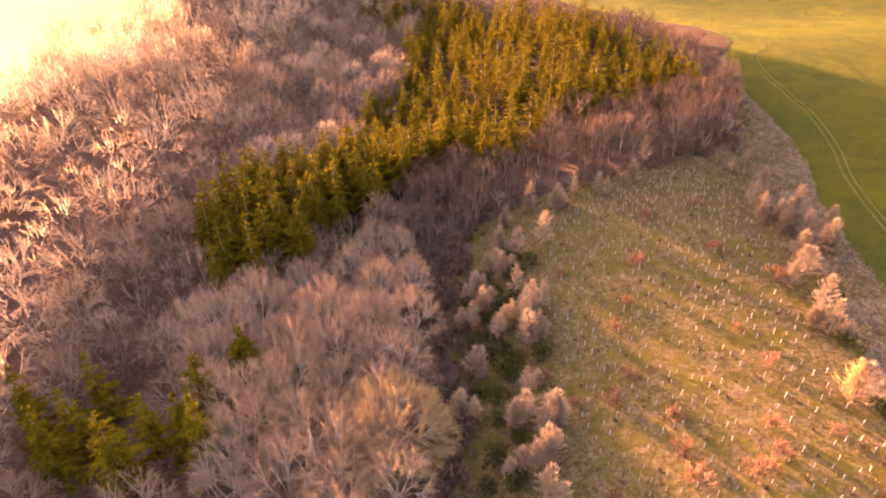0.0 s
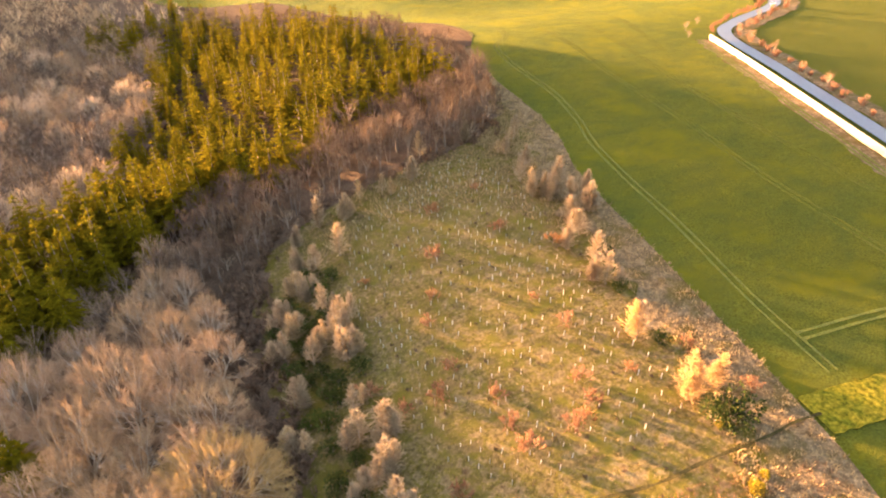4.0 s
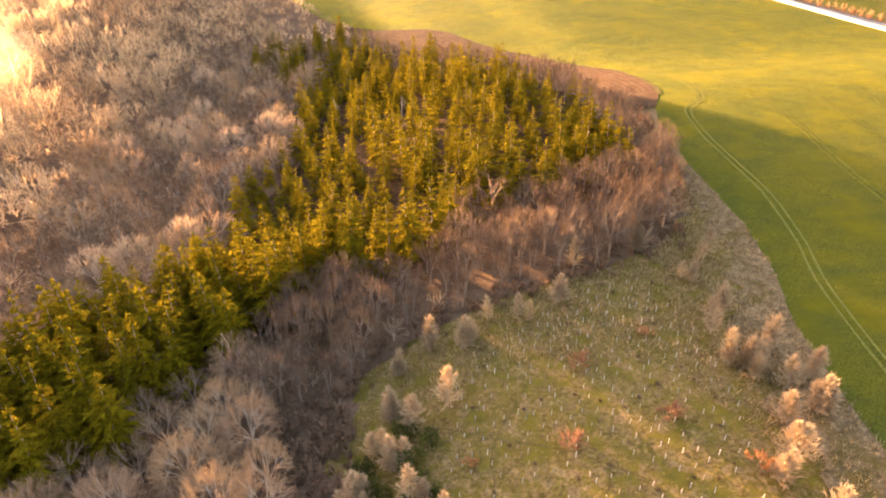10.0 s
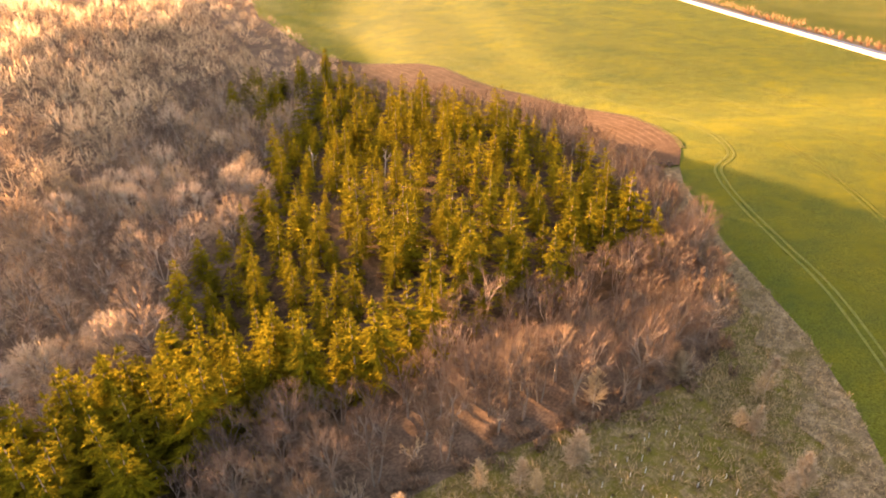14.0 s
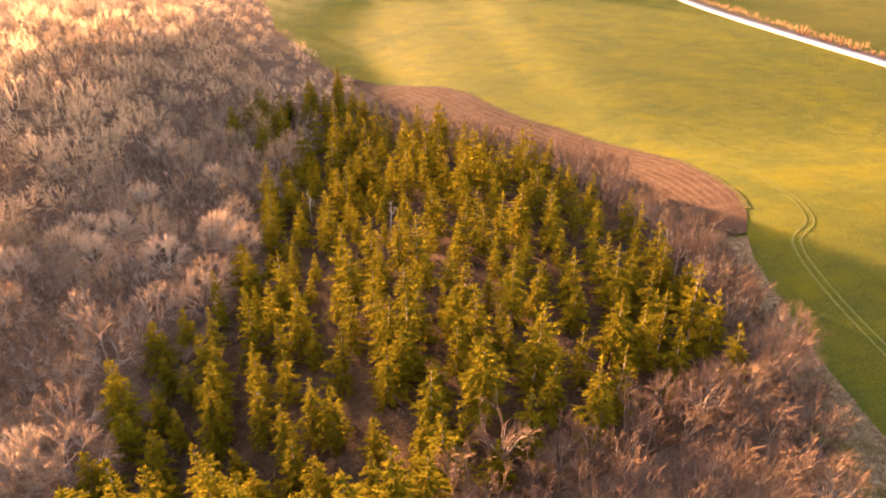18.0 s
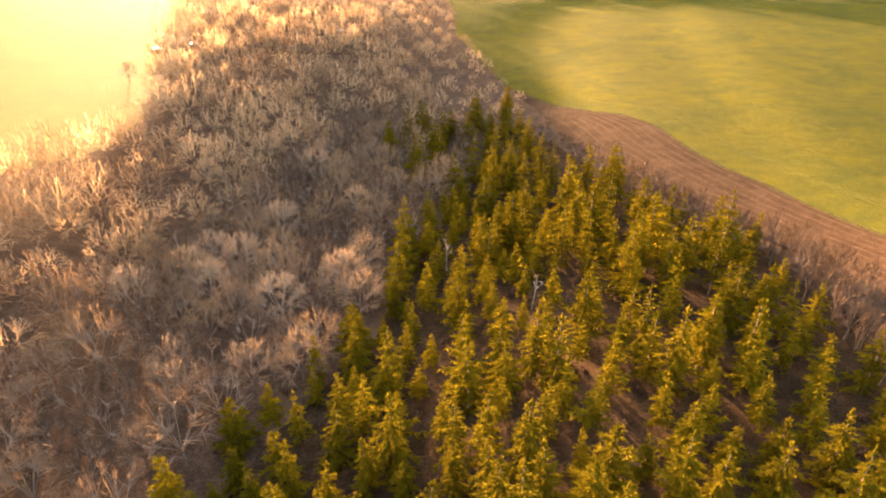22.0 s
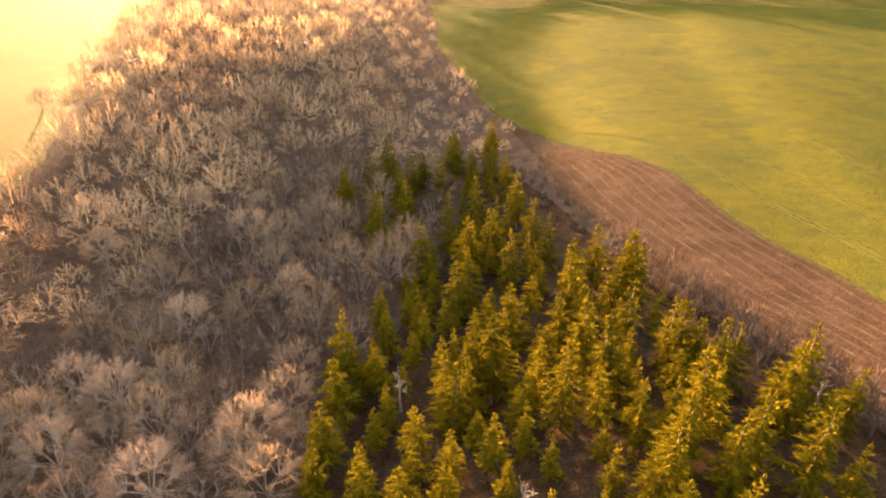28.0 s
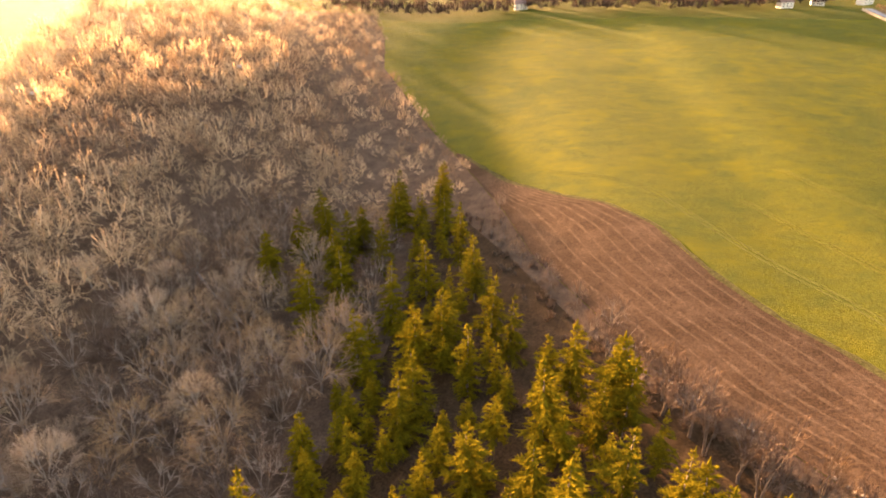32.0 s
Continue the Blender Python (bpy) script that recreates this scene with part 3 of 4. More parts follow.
def larch_meshes(seed, height, stems=1):
    """A young leafless larch: a slim spire of many fine upswept twigs."""
    rng = random.Random(seed)
    tv, tf, v, f = [], [], [], []
    for s in range(stems):
        ox, oy = (rng.uniform(-1, 1), rng.uniform(-1, 1)) if stems > 1 else (0, 0)
        h = height * (1 if s == 0 else rng.uniform(0.55, 0.9))
        top = Vector((ox + rng.uniform(-0.4, 0.4), oy + rng.uniform(-0.4, 0.4), h))
        tube(tv, tf, [(ox, oy, -0.4), ((ox + top.x) / 2, (oy + top.y) / 2, h / 2), tuple(top)], [0.11, 0.07, 0.02], 5)
        for w in range(150):
            u = rng.random() ** 0.85
            z = h * (0.06 + 0.88 * u)
            a = rng.uniform(0, 2 * math.pi)
            r = h * 0.27 * ((1 - u) ** 0.7 + 0.06) * rng.uniform(0.45, 1.15)
            p = Vector((ox, oy, 0)).lerp(top, z / h)
            p.z = z
            q = p + Vector((math.cos(a) * r, math.sin(a) * r, r * rng.uniform(0.3, 1.1)))
            twig(v, f, p, q, 0.04)
            for t in range(7):
                c = p.lerp(q, rng.uniform(0.2, 1))
                e = c + Vector((math.cos(a) * r * 0.3 + rng.gauss(0, 0.3), math.sin(a) * r * 0.3 + rng.gauss(0, 0.3), rng.uniform(0.0, 0.7)))
                twig(v, f, c, e, 0.045)
    return tv, tf, v, f


def bush_meshes(seed, height, radius, leaves=700, size=0.22):
    """A dense rounded shrub: short stems under many small leaves in uneven clumps."""
    rng = random.Random(seed)
    tv, tf, v, f = [], [], [], []
    clumps = [(rng.uniform(-0.6, 0.6) * radius, rng.uniform(-0.6, 0.6) * radius, height * rng.uniform(0.35, 0.75), rng.uniform(0.35, 0.6)) for _ in range(9)]
    for c in clumps:
        tube(tv, tf, [(0, 0, -0.3), (c[0] * 0.5, c[1] * 0.5, c[2] * 0.5), c[:3]], [0.07, 0.05, 0.02], 4)
    for _ in range(leaves):
        c = rng.choice(clumps)
        d = Vector((rng.gauss(0, 1), rng.gauss(0, 1), rng.gauss(0.15, 0.8))).normalized()
        p = Vector(c[:3]) + d * radius * c[3] * rng.uniform(0.7, 1.1)
        p.z = max(p.z, 0.05)
        a, b = Vector((rng.gauss(0, 1), rng.gauss(0, 1), rng.gauss(0, 1))).normalized() * size, d * size * 1.3
        k = len(v)
        v += [tuple(p - a * 0.5), tuple(p + a * 0.5), tuple(p + b)]
        f.append((k, k + 1, k + 2))
    return tv, tf, v, f


def tree(name, made, bark, leaf, label, category, group="", leaf_part="crown", wood_part="trunk"):
    """A tree or shrub with its two parts, kept as the pattern from which the others are copied."""
    tv, tf, v, f = made
    top = new(name)
    tagged(top, label, category, group)
    part(wood_part, mesh_of(wood_part, tv, tf, bark, True), top)
    part(leaf_part, mesh_of(leaf_part, v, f, leaf), top)
    return top


def stand(patterns, spots, sink=0.0):
    """Copies of the patterns at the spots (x, y, scale); each pattern itself takes the first spot that falls to it."""
    rng = random.Random(len(spots))
    used = set()
    for i, (x, y, s) in enumerate(spots):
        p = patterns[rng.randrange(len(patterns))] if i >= len(patterns) else patterns[i]
        m = pose(x, y, float(level(x, y)) - sink, rng.uniform(-2.5, 2.5), rng.uniform(-2.5, 2.5), rng.uniform(0, 360))
        if p.name not in used:
            used.add(p.name)
            p.matrix_basis = m @ Matrix.Scale(s, 4)
        else:
            c = copy_thing(p, m)
            w = rng.uniform(0.88, 1.14)
            c.scale = (s * w, s * w, s * rng.uniform(0.92, 1.08))


def woods(name, patterns, spots, leaf, label, category):
    """A far stand of trees as one joined mesh."""
    rng = random.Random(7)
    V, F, off = [], [], 0
    packs = [(np.array(v, np.float32), np.array([t if len(t) == 3 else t[:3] for t in f], np.int64)) for v, f in patterns]
    for x, y, s in spots:
        pv, pf = packs[rng.randrange(len(packs))]
        a = rng.uniform(0, 6.283)
        c, n = math.cos(a) * s, math.sin(a) * s
        q = np.empty_like(pv)
        q[:, 0], q[:, 1], q[:, 2] = pv[:, 0] * c - pv[:, 1] * n + x, pv[:, 0] * n + pv[:, 1] * c + y, pv[:, 2] * s * rng.uniform(0.9, 1.1) + float(level(x, y))
        V.append(q)
        F.append(pf + off)
        off += len(pv)
    V, F = np.concatenate(V), np.concatenate(F)
    me = bpy.data.meshes.new(name)
    me.vertices.add(len(V))
    me.vertices.foreach_set("co", V.ravel())
    me.loops.add(F.size)
    me.loops.foreach_set("vertex_index", F.ravel().astype(np.int32))
    me.polygons.add(len(F))
    me.polygons.foreach_set("loop_start", np.arange(0, F.size, 3, dtype=np.int32))
    me.materials.append(leaf)
    me.update(calc_edges=True)
    me.validate()
    return tagged(new(name, me), label, category, kind="stuff")


def inside(poly, x, y):
    hit, j = False, len(poly) - 1
    for i in range(len(poly)):
        (xi, yi), (xj, yj) = poly[i], poly[j]
        if (yi > y) != (yj > y) and x < (xj - xi) * (y - yi) / (yj - yi) + xi:
            hit = not hit
        j = i
    return hit


def scatter(poly, gap, seed, taken, lo=0.8, hi=1.15, keep=None):
    """Uneven spots in a plot, no nearer to each other than the gap."""
    rng = random.Random(seed)
    xs, ys = [p[0] for p in poly], [p[1] for p in poly]
    area = (max(xs) - min(xs)) * (max(ys) - min(ys))
    cells, out = {}, []
    for x, y, r in taken:
        cells.setdefault((int(x // gap), int(y // gap)), []).append((x, y))
    for _ in range(int(area / gap / gap * 7)):
        x, y = rng.uniform(min(xs), max(xs)), rng.uniform(min(ys), max(ys))
        if not inside(poly, x, y) or (keep and not keep(x, y)):
            continue
        c = (int(x // gap), int(y // gap))
        if any((x - a) ** 2 + (y - b) ** 2 < gap * gap for i in (-1, 0, 1) for j in (-1, 0, 1) for a, b in cells.get((c[0] + i, c[1] + j), ())):
            continue
        cells.setdefault(c, []).append((x, y))
        out.append((x, y, rng.uniform(lo, hi)))
    return out


CONIFER_PLOT = [(-50, 172), (-20, 170), (5, 186), (25, 188), (45, 195), (66, 203), (92, 210), (95, 225), (95, 250), (94, 280), (87, 325), (71, 338), (55, 370), (33, 395), (22, 440), (10, 475), (-6, 482), (0, 430), (-4, 395), (-8, 363), (-11, 335), (-8, 290), (-22, 250), (-23, 220), (-34, 190)]
FRONT_PLOT = [(-14, 150), (5, 146), (14, 153), (25, 161), (45, 165), (70, 168), (88, 176), (101, 190), (107, 206), (109, 225), (113, 255), (109, 275), (108, 300), (98, 330), (88, 348), (66, 374), (56, 398), (50, 395), (72, 350), (94, 325), (99, 280), (101, 240), (96, 210), (66, 203), (45, 195), (25, 187), (5, 185), (-14, 168)]
NEAR_PLOT = [(-52, 30), (-8, 30), (-4, 80), (-5, 105), (-3, 125), (-6, 150), (-16, 165), (-40, 165), (-60, 150), (-60, 100), (-35, 95), (-35, 70)]
VALLEY_PLOT = [(-85, 95), (-62, 100), (-62, 150), (-52, 180), (-36, 195), (-26, 225), (-24, 252), (-12, 285), (-14, 335), (-12, 365), (-9, 395), (-4, 430), (-12, 478), (-75, 478), (-85, 300)]
WEST_PLOT = [(-162, 0), (-85, 0), (-85, 478), (10, 490), (14, 512), (4, 545), (-15, 583), (-59, 690), (-79, 790), (-110, 900), (-395, 900), (-352, 790), (-296, 660), (-234, 555), (-198, 490), (-163, 430), (-153, 390), (-168, 350)]
CONIFERS_A = [(-55, 72), (-41, 74), (-68, 74), (-45, 78), (-52, 79), (-66, 80), (-74, 81), (-66, 88), (-39, 94), (-53, 128), (-53, 135), (-35, 141), (-53, 142), (-60, 142), (-62, 146), (-43, 148), (-56, 154), (-36, 155), (-45, 157), (-17, 165), (-33, 166), (-54, 168), (-29, 172), (-41, 172), (-37, 175), (-25, 178), (-12, 179), (-46, 179), (-34, 182), (-8, 185), (-47, 185), (22, 186), (12, 186), (27, 186), (18, 187), (-5, 187), (33, 188), (-27, 190), (37, 191), (-22, 195)]
CONIFERS_B = [(55, 200), (66, 201), (1, 202), (-6, 203), (15, 205), (92, 209), (49, 209), (39, 210), (83, 211), (-22, 212), (13, 213), (22, 213), (58, 214), (17, 218), (80, 218), (84, 219), (94, 219), (75, 220), (7, 220), (61, 221), (31, 221), (-3, 222), (45, 224), (34, 224), (93, 225), (49, 227), (6, 228), (37, 229), (11, 229), (22, 229), (-23, 230), (32, 231), (46, 234), (81, 236), (39, 237), (64, 238), (48, 238), (59, 239), (72, 240), (86, 240)]
CONIFERS_C = [(93, 241), (35, 243), (-10, 244), (29, 245), (82, 246), (94, 246), (12, 247), (-22, 250), (23, 262), (61, 265), (5, 265), (30, 265), (21, 267), (40, 267), (57, 270), (96, 271), (36, 271), (4, 271), (28, 272), (75, 272), (67, 273), (-5, 274), (57, 279), (78, 280), (-7, 280), (45, 282), (37, 282), (-8, 284), (54, 284), (75, 287), (16, 291), (82, 292), (13, 300), (54, 303), (-4, 303), (65, 306), (75, 306), (57, 309), (68, 311), (-5, 312)]
CONIFERS_D = [(62, 318), (57, 318), (52, 319), (18, 322), (39, 323), (88, 325), (16, 326), (-7, 326), (79, 327), (21, 327), (67, 331), (47, 331), (25, 332), (83, 334), (20, 334), (-8, 335), (27, 335), (71, 337), (65, 337), (42, 338), (61, 339), (-11, 340), (60, 343), (52, 345), (38, 347), (27, 352), (-8, 362), (40, 363), (50, 363), (55, 365), (11, 369), (54, 371), (46, 376), (13, 378), (24, 382), (11, 391), (33, 394), (-4, 394), (17, 395), (28, 400)]
CONIFERS_E = [(16, 402), (0, 415), (-26, 417), (23, 422), (8, 429), (-18, 429), (-45, 439), (17, 441), (9, 469), (-35, 469), (-8, 475), (6, 478), (6, 483), (-9, 484)]
CONIFERS_W = [(-59, 163), (-51, 149), (-47, 165), (-41, 147), (-40, 172), (-33, 156), (-31, 171), (-26, 158), (-55, 175), (-46, 134), (-52, 139), (-20, 168), (-38, 94), (-44, 84), (-43, 138), (-54, 152)]
CONIFERS_N = [(-42, 434), (-36, 449), (-31, 458), (-20, 449), (-8, 467), (-8, 442), (-16, 425), (-23, 411), (-22, 437), (-17, 455)]
placed = CONIFERS_N + CONIFERS_W + CONIFERS_A + CONIFERS_B + CONIFERS_C + CONIFERS_D + CONIFERS_E
rng = random.Random(11)
known = [(x, y, 1.25 if (x, y) in CONIFERS_N else rng.uniform(0.98, 1.22) if y > 300 else rng.uniform(0.84, 1.1) if y > 190 else rng.uniform(1.05, 1.3)) for x, y in placed]
extra = scatter(CONIFER_PLOT, 6.3, 3, known, 0.6, 0.9, keep=lambda x, y: rng.random() < (0.75 if y < 290 else 0.35))
ARM_PLOT = [(-62, 146), (-44, 150), (-30, 160), (-14, 172), (4, 186), (12, 194), (-2, 200), (-24, 196), (-40, 186), (-60, 172)]
extra += scatter(ARM_PLOT, 3.9, 43, known + extra, 1.12, 1.3)
extra.sort(key=lambda s: s[1])
spots = (known + extra)[:300]
conifers = [tree("conifer", conifer_meshes(i, 21.5, 17 - i % 4, 9, 9, (1.0, 0.95, 1.0, 0.85, 1.0, 0.95, 0.8, 1.0)[i]), M_BARK, M_NEEDLE, "tall golden-green conifer with drooping tiered boughs", "conifer tree", "conifers of the plantation") for i in range(8)]
stand(conifers, spots, 3.2)
rest = (known + extra)[300:]
if rest:
    woods("conifer_stand", [conifer_meshes(20 + i, 19.0, 16, 8, 3)[2:] for i in range(3)], rest, M_NEEDLE, "dense far stand of golden-green conifers", "conifer trees")
dead = tree("dead_conifer", bare_meshes(33, 14.0, 1, 9, 2, 3, 0.75, 1.5, 0.05), M_DEAD, M_DEAD, "bleached dead conifer with bare side branches", "dead tree", "dead trees", "branches")
stand([dead], [(5, 332, 1.0), (33, 300, 0.85), (6, 226, 0.8), (85, 330, 0.8)])

# Broadleaf trees: single ones that stand out first, then the belts round the plantation.
beech = tree("spreading_tree", dome_meshes(70, 14.0, 0.68, 18, 300, 60, 0.018, 0.14), M_DEAD, M_TWIG_YELLOW, "large bare tree with a wide dome of yellowish twigs", "bare tree")
stand([beech], [(-8, 76.5, 1.32)])
pink = [tree("birch", dome_meshes(74 + i, 16.5, 0.41, 10, 130, 46, 0.017), M_DEAD, M_TWIG_PINK, "bare birch with a dense crown of pinkish twigs", "bare tree", "birches by the clearing") for i in range(2)]
pink_spots = [(-30, 122, 1.2), (-20, 131, 1.15), (-9, 138, 1.1), (-40, 112, 1.15), (-24, 111, 1.15), (-12, 120, 1.2), (-34, 100, 1.1), (-5, 128, 0.9), (-45, 125, 1.1), (-20, 98, 1.1), (-4, 108, 1.0), (-14, 108, 1.0), (-28, 88, 1.15), (-42, 86, 1.1), (-22, 78, 1.1), (-33, 76, 1.15), (-48, 98, 1.1), (-16, 146, 1.0)]
stand(pink, [(x, y, s * (0.85 if y > 118 else 1.05)) for x, y, s in pink_spots])
pale = [tree("pale_tree", bare_meshes(80 + i, 9.0, 1, 8, 3, 6, 0.25, 1.2, 0.05), M_DEAD, M_TWIG_GREY, "small bare tree with pale whitish branches", "bare tree", "pale small trees at the wood edge") for i in range(2)]
pale_spots = [(82, 172, 1.0), (20, 159, 0.9), (-3, 163, 1.0), (2, 152, 0.8), (31, 165, 0.7), (-8, 112, 1.0), (-4, 104, 0.9), (96, 185, 0.9), (103, 262, 0.8)]
stand(pale, pale_spots)
broad = [tree("bare_tree", dome_meshes(40 + i, 15.0, (0.46, 0.52, 0.43, 0.50, 0.47)[i], 10, 90, 24, 0.034), M_BARE_BARK, (M_TWIG_BROWN, M_TWIG, M_TWIG_GREY, M_TWIG_BROWN, M_TWIG)[i], "bare broadleaf tree with a domed crown of fine twigs", "bare tree", "bare trees of the wood") for i in range(5)]
hoary = [tree("hoary_tree", dome_meshes(85 + i, 15.0, 0.44 + 0.05 * i, 10, 150, 44, 0.026), M_DEAD, M_TWIG_PALE, "bare tree with a round crown of pale silvery twigs", "bare tree", "hoary trees in the valley wood") for i in range(2)]
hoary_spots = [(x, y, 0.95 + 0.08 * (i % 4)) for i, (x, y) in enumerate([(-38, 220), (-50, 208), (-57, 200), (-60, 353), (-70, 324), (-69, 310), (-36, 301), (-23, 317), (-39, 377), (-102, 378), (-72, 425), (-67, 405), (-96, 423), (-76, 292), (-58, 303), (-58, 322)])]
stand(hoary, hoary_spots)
taken = known + pink_spots + pale_spots + hoary_spots + [(-8, 76.5, 1)]
near_spots = [(x, y, s * (0.72 if y > 118 else 1.0)) for x, y, s in scatter(NEAR_PLOT, 6.2, 5, taken, 0.95, 1.25)]
valley_spots = scatter(VALLEY_PLOT, 8.0, 9, taken, 0.8, 1.25)
near_broad = [tree("bare_tree", dome_meshes(45 + i, 17.0, (0.40, 0.46, 0.42)[i], 10, 100, 34, 0.018), M_BARE_BARK if i == 1 else M_DEAD, (M_TWIG_PINK, M_TWIG, M_TWIG_GREY)[i], "bare broadleaf tree with a dense crown of fine pinkish twigs", "bare tree", "bare trees of the wood") for i in range(3)]
stand(near_broad, near_spots)
SOUTH_PLOT = [(-84, 20), (-40, 20), (-37, 94), (-61, 99), (-84, 94)]
stand(broad, valley_spots + [(-210, 483, 0.9)] + scatter(SOUTH_PLOT, 8.0, 18, taken + near_spots, 0.8, 1.15))
slim = [tree("slim_bare_tree", bare_meshes(50 + i, 16.5, (2, 3, 1)[i], (4, 4, 9)[i], 3, 5, (0.42, 0.45, 0.34)[i], (0.55, 0.5, 0.75)[i], 0.042) if i < 3 else dome_meshes(50 + i, 16.0, 0.30, 9, 90, 20, 0.022, 0.34), M_STEM, M_TANGLE if i == 4 else M_TWIG_BROWN,
             ("tall bare tree with two grey-brown slim stems", "tall bare tree with three brown stems", "bare tree with spreading grey-brown branches", "tall bare tree with a narrow dark crown", "tall bare tree with a narrow brown crown")[i], "bare tree", "slim trees of the wood edge") for i in range(5)]
front_spots = scatter(FRONT_PLOT, 4.2, 6, taken, 0.75, 1.1)
front_spots += [(x - rng.uniform(1.5, 9), y + rng.uniform(-3, 3), rng.uniform(0.3, 0.6)) for x, y in curve_points(PLOUGH_W[1:12], 5.0)]
stand(slim, front_spots)
far_bare = [dome_meshes(60 + i, 16.0, 0.46 + 0.04 * (i % 3), 8, 50, 17, 0.072, 0.22, False)[2:] for i in range(5)]
west_all = scatter(WEST_PLOT, 9.2, 8, taken, 0.7, 1.35, keep=lambda x, y: (x + 114) ** 2 + (y - 570) ** 2 > 144)
# The trees are low where the wood meets the open field in the north.
west_spots = [(x, y, s * (0.58 if x > -0.45 * (y - 480) - 30 and y > 470 else 1.0)) for x, y, s in west_all]
# The first and commonest tone holds the distance haze in its twig colour.
tones = ((M_TWIG_PALE, "bare broadleaf wood filling the valley, its twigs coloured pale for haze"), (M_TWIG_GREY, "greyish bare trees standing among the valley wood"), (M_TWIG, "brownish bare trees standing among the valley wood"))
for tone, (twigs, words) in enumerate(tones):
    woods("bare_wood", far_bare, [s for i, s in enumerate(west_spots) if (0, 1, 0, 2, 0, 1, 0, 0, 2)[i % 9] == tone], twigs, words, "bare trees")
hedge_line = curve_points([(-150, 880), (-60, 905), (60, 925), (180, 905), (270, 945), (330, 960)], 9.0)
hedge_spots = [(x + rng.uniform(-6, 6), y + rng.uniform(-3, 60), rng.uniform(0.6, 1.15)) for x, y in hedge_line for _ in range(6)]
hedge_spots += [(x, y, s) for x, y, s in scatter([(-420, 960), (500, 1010), (520, 1300), (-420, 1300)], 26, 12, [], 0.8, 1.3)]
low_bare = [dome_meshes(160 + i, 14.0, 0.45, 6, 20, 7, 0.34, 0.2, False)[2:] for i in range(3)]
woods("far_tree_belt", low_bare, hedge_spots, M_TWIG_BROWN, "distant belt of bare trees beyond the field", "bare trees")
brush = [bare_meshes(90 + i, 3.0, 3, 3, 2, 2, 0.15, 1.0, 0.09, False)[2:] for i in range(3)]
EDGE_BRUSH = [(x + rng.uniform(-9, 2.5), y + rng.uniform(-3, 5), rng.uniform(0.4, 1.2)) for x, y in curve_points(WOOD_EDGE[1:], 0.8)]
EDGE_BRUSH += [(x - rng.uniform(0.0, 14), y + rng.uniform(-3, 3), rng.uniform(0.4, 1.0)) for x, y in curve_points(PLOUGH_W[1:12], 1.1)]
STRIP_PLOT = [(-6, 55), (6, 55), (9, 110), (11, 142), (-4, 142), (-6, 100)]
brush_spots = scatter(STRIP_PLOT, 2.3, 19, [], 0.6, 1.6) + EDGE_BRUSH + scatter(FRONT_PLOT, 11, 14, [], 0.4, 0.9) + scatter(NEAR_PLOT, 7.0, 15, [], 0.5, 1.1) + scatter(VALLEY_PLOT, 11, 16, [], 0.5, 1.2) + scatter(CONIFER_PLOT, 8.5, 17, [], 0.5, 1.3)
woods("undergrowth", brush, brush_spots, M_TANGLE, "tangled brown undergrowth below the trees", "undergrowth")

# ---- the clearing ----
larches = [tree("young_larch", larch_meshes(100 + i, 8.0, 1 + i % 3), M_DEAD, M_LARCH, "young leafless larch of soft tan twigs", "larch tree", "young larches round the clearing") for i in range(4)]
LARCHES = [(18, 62), (15, 68), (19, 69), (71, 72), (21, 78), (17, 79), (6, 84), (18, 86), (76, 89), (74, 91), (8, 95), (78, 96), (21, 100), (77, 104), (16, 105), (20, 105), (22, 108), (9, 108), (80, 109), (25, 111), (14, 114), (20, 117), (91, 116), (84, 116), (10, 119), (88, 122), (94, 123), (18, 124), (86, 127), (14, 128), (82, 130), (90, 133)]
LARCHES_NORTH = [(22, 132), (29, 135), (17, 136), (83, 139), (87, 145), (20, 147), (35, 150), (27, 152), (47, 154), (41, 156), (88, 157), (57, 157), (95, 165), (64, 168), (82, 173)]
stand(larches, [(x, y, rng.uniform(0.85, 1.25)) for x, y in LARCHES + LARCHES_NORTH] + [(x + rng.choice((-1.8, 1.8)), y + rng.uniform(-2.2, 2.2), rng.uniform(0.6, 1.0)) for x, y in [q for q in LARCHES if q[0] < 30] + LARCHES[::2] + LARCHES_NORTH[::2]])
# The sunlit larches get the gold-tinted twigs in place of the tan ones.
golden = tree("golden_larch", larch_meshes(120, 10.0, 3), M_BARE_BARK, M_LARCH_SUNLIT, "tall larch clump, its twigs tinted golden for the low sun", "larch tree", "young larches round the clearing")
stand([golden], [(69, 56, 1.15), (76, 57, 0.8), (71, 73, 0.95)])
hollies = [tree("holly_bush", bush_meshes(130 + i, 2.8, 1.7), M_BARK, M_BUSH, "dark evergreen bush in the rough grass", "bush", "evergreen bushes", "foliage", "trunk") for i in range(3)]
HOLLIES = [(81, 98), (77, 86), (70, 51), (72, 49), (74, 69), (20, 124), (25, 127), (17, 82), (14, 93), (24, 116), (20, 130), (14, 119), (16, 112), (8, 116), (21, 120), (78, 92), (85, 131), (11, 111), (18, 109), (13, 104), (23, 103), (12, 98), (22, 95), (16, 90), (15, 75), (9, 66), (11, 72), (12, 80), (9, 88), (12, 86), (10, 102), (13, 108), (15, 99), (11, 61), (14, 66), (17, 94), (12, 124), (19, 113)]
stand(hollies, [(x, y, rng.uniform(0.95, 1.5) * (1.5 if (x, y) in ((70, 51), (72, 49)) else 1.0)) for x, y in HOLLIES])
gorse = tree("gorse_bush", bush_meshes(140, 1.9, 1.3), M_BARK, M_GORSE, "yellow flowering gorse bush", "bush", "gorse bushes", "foliage", "trunk")
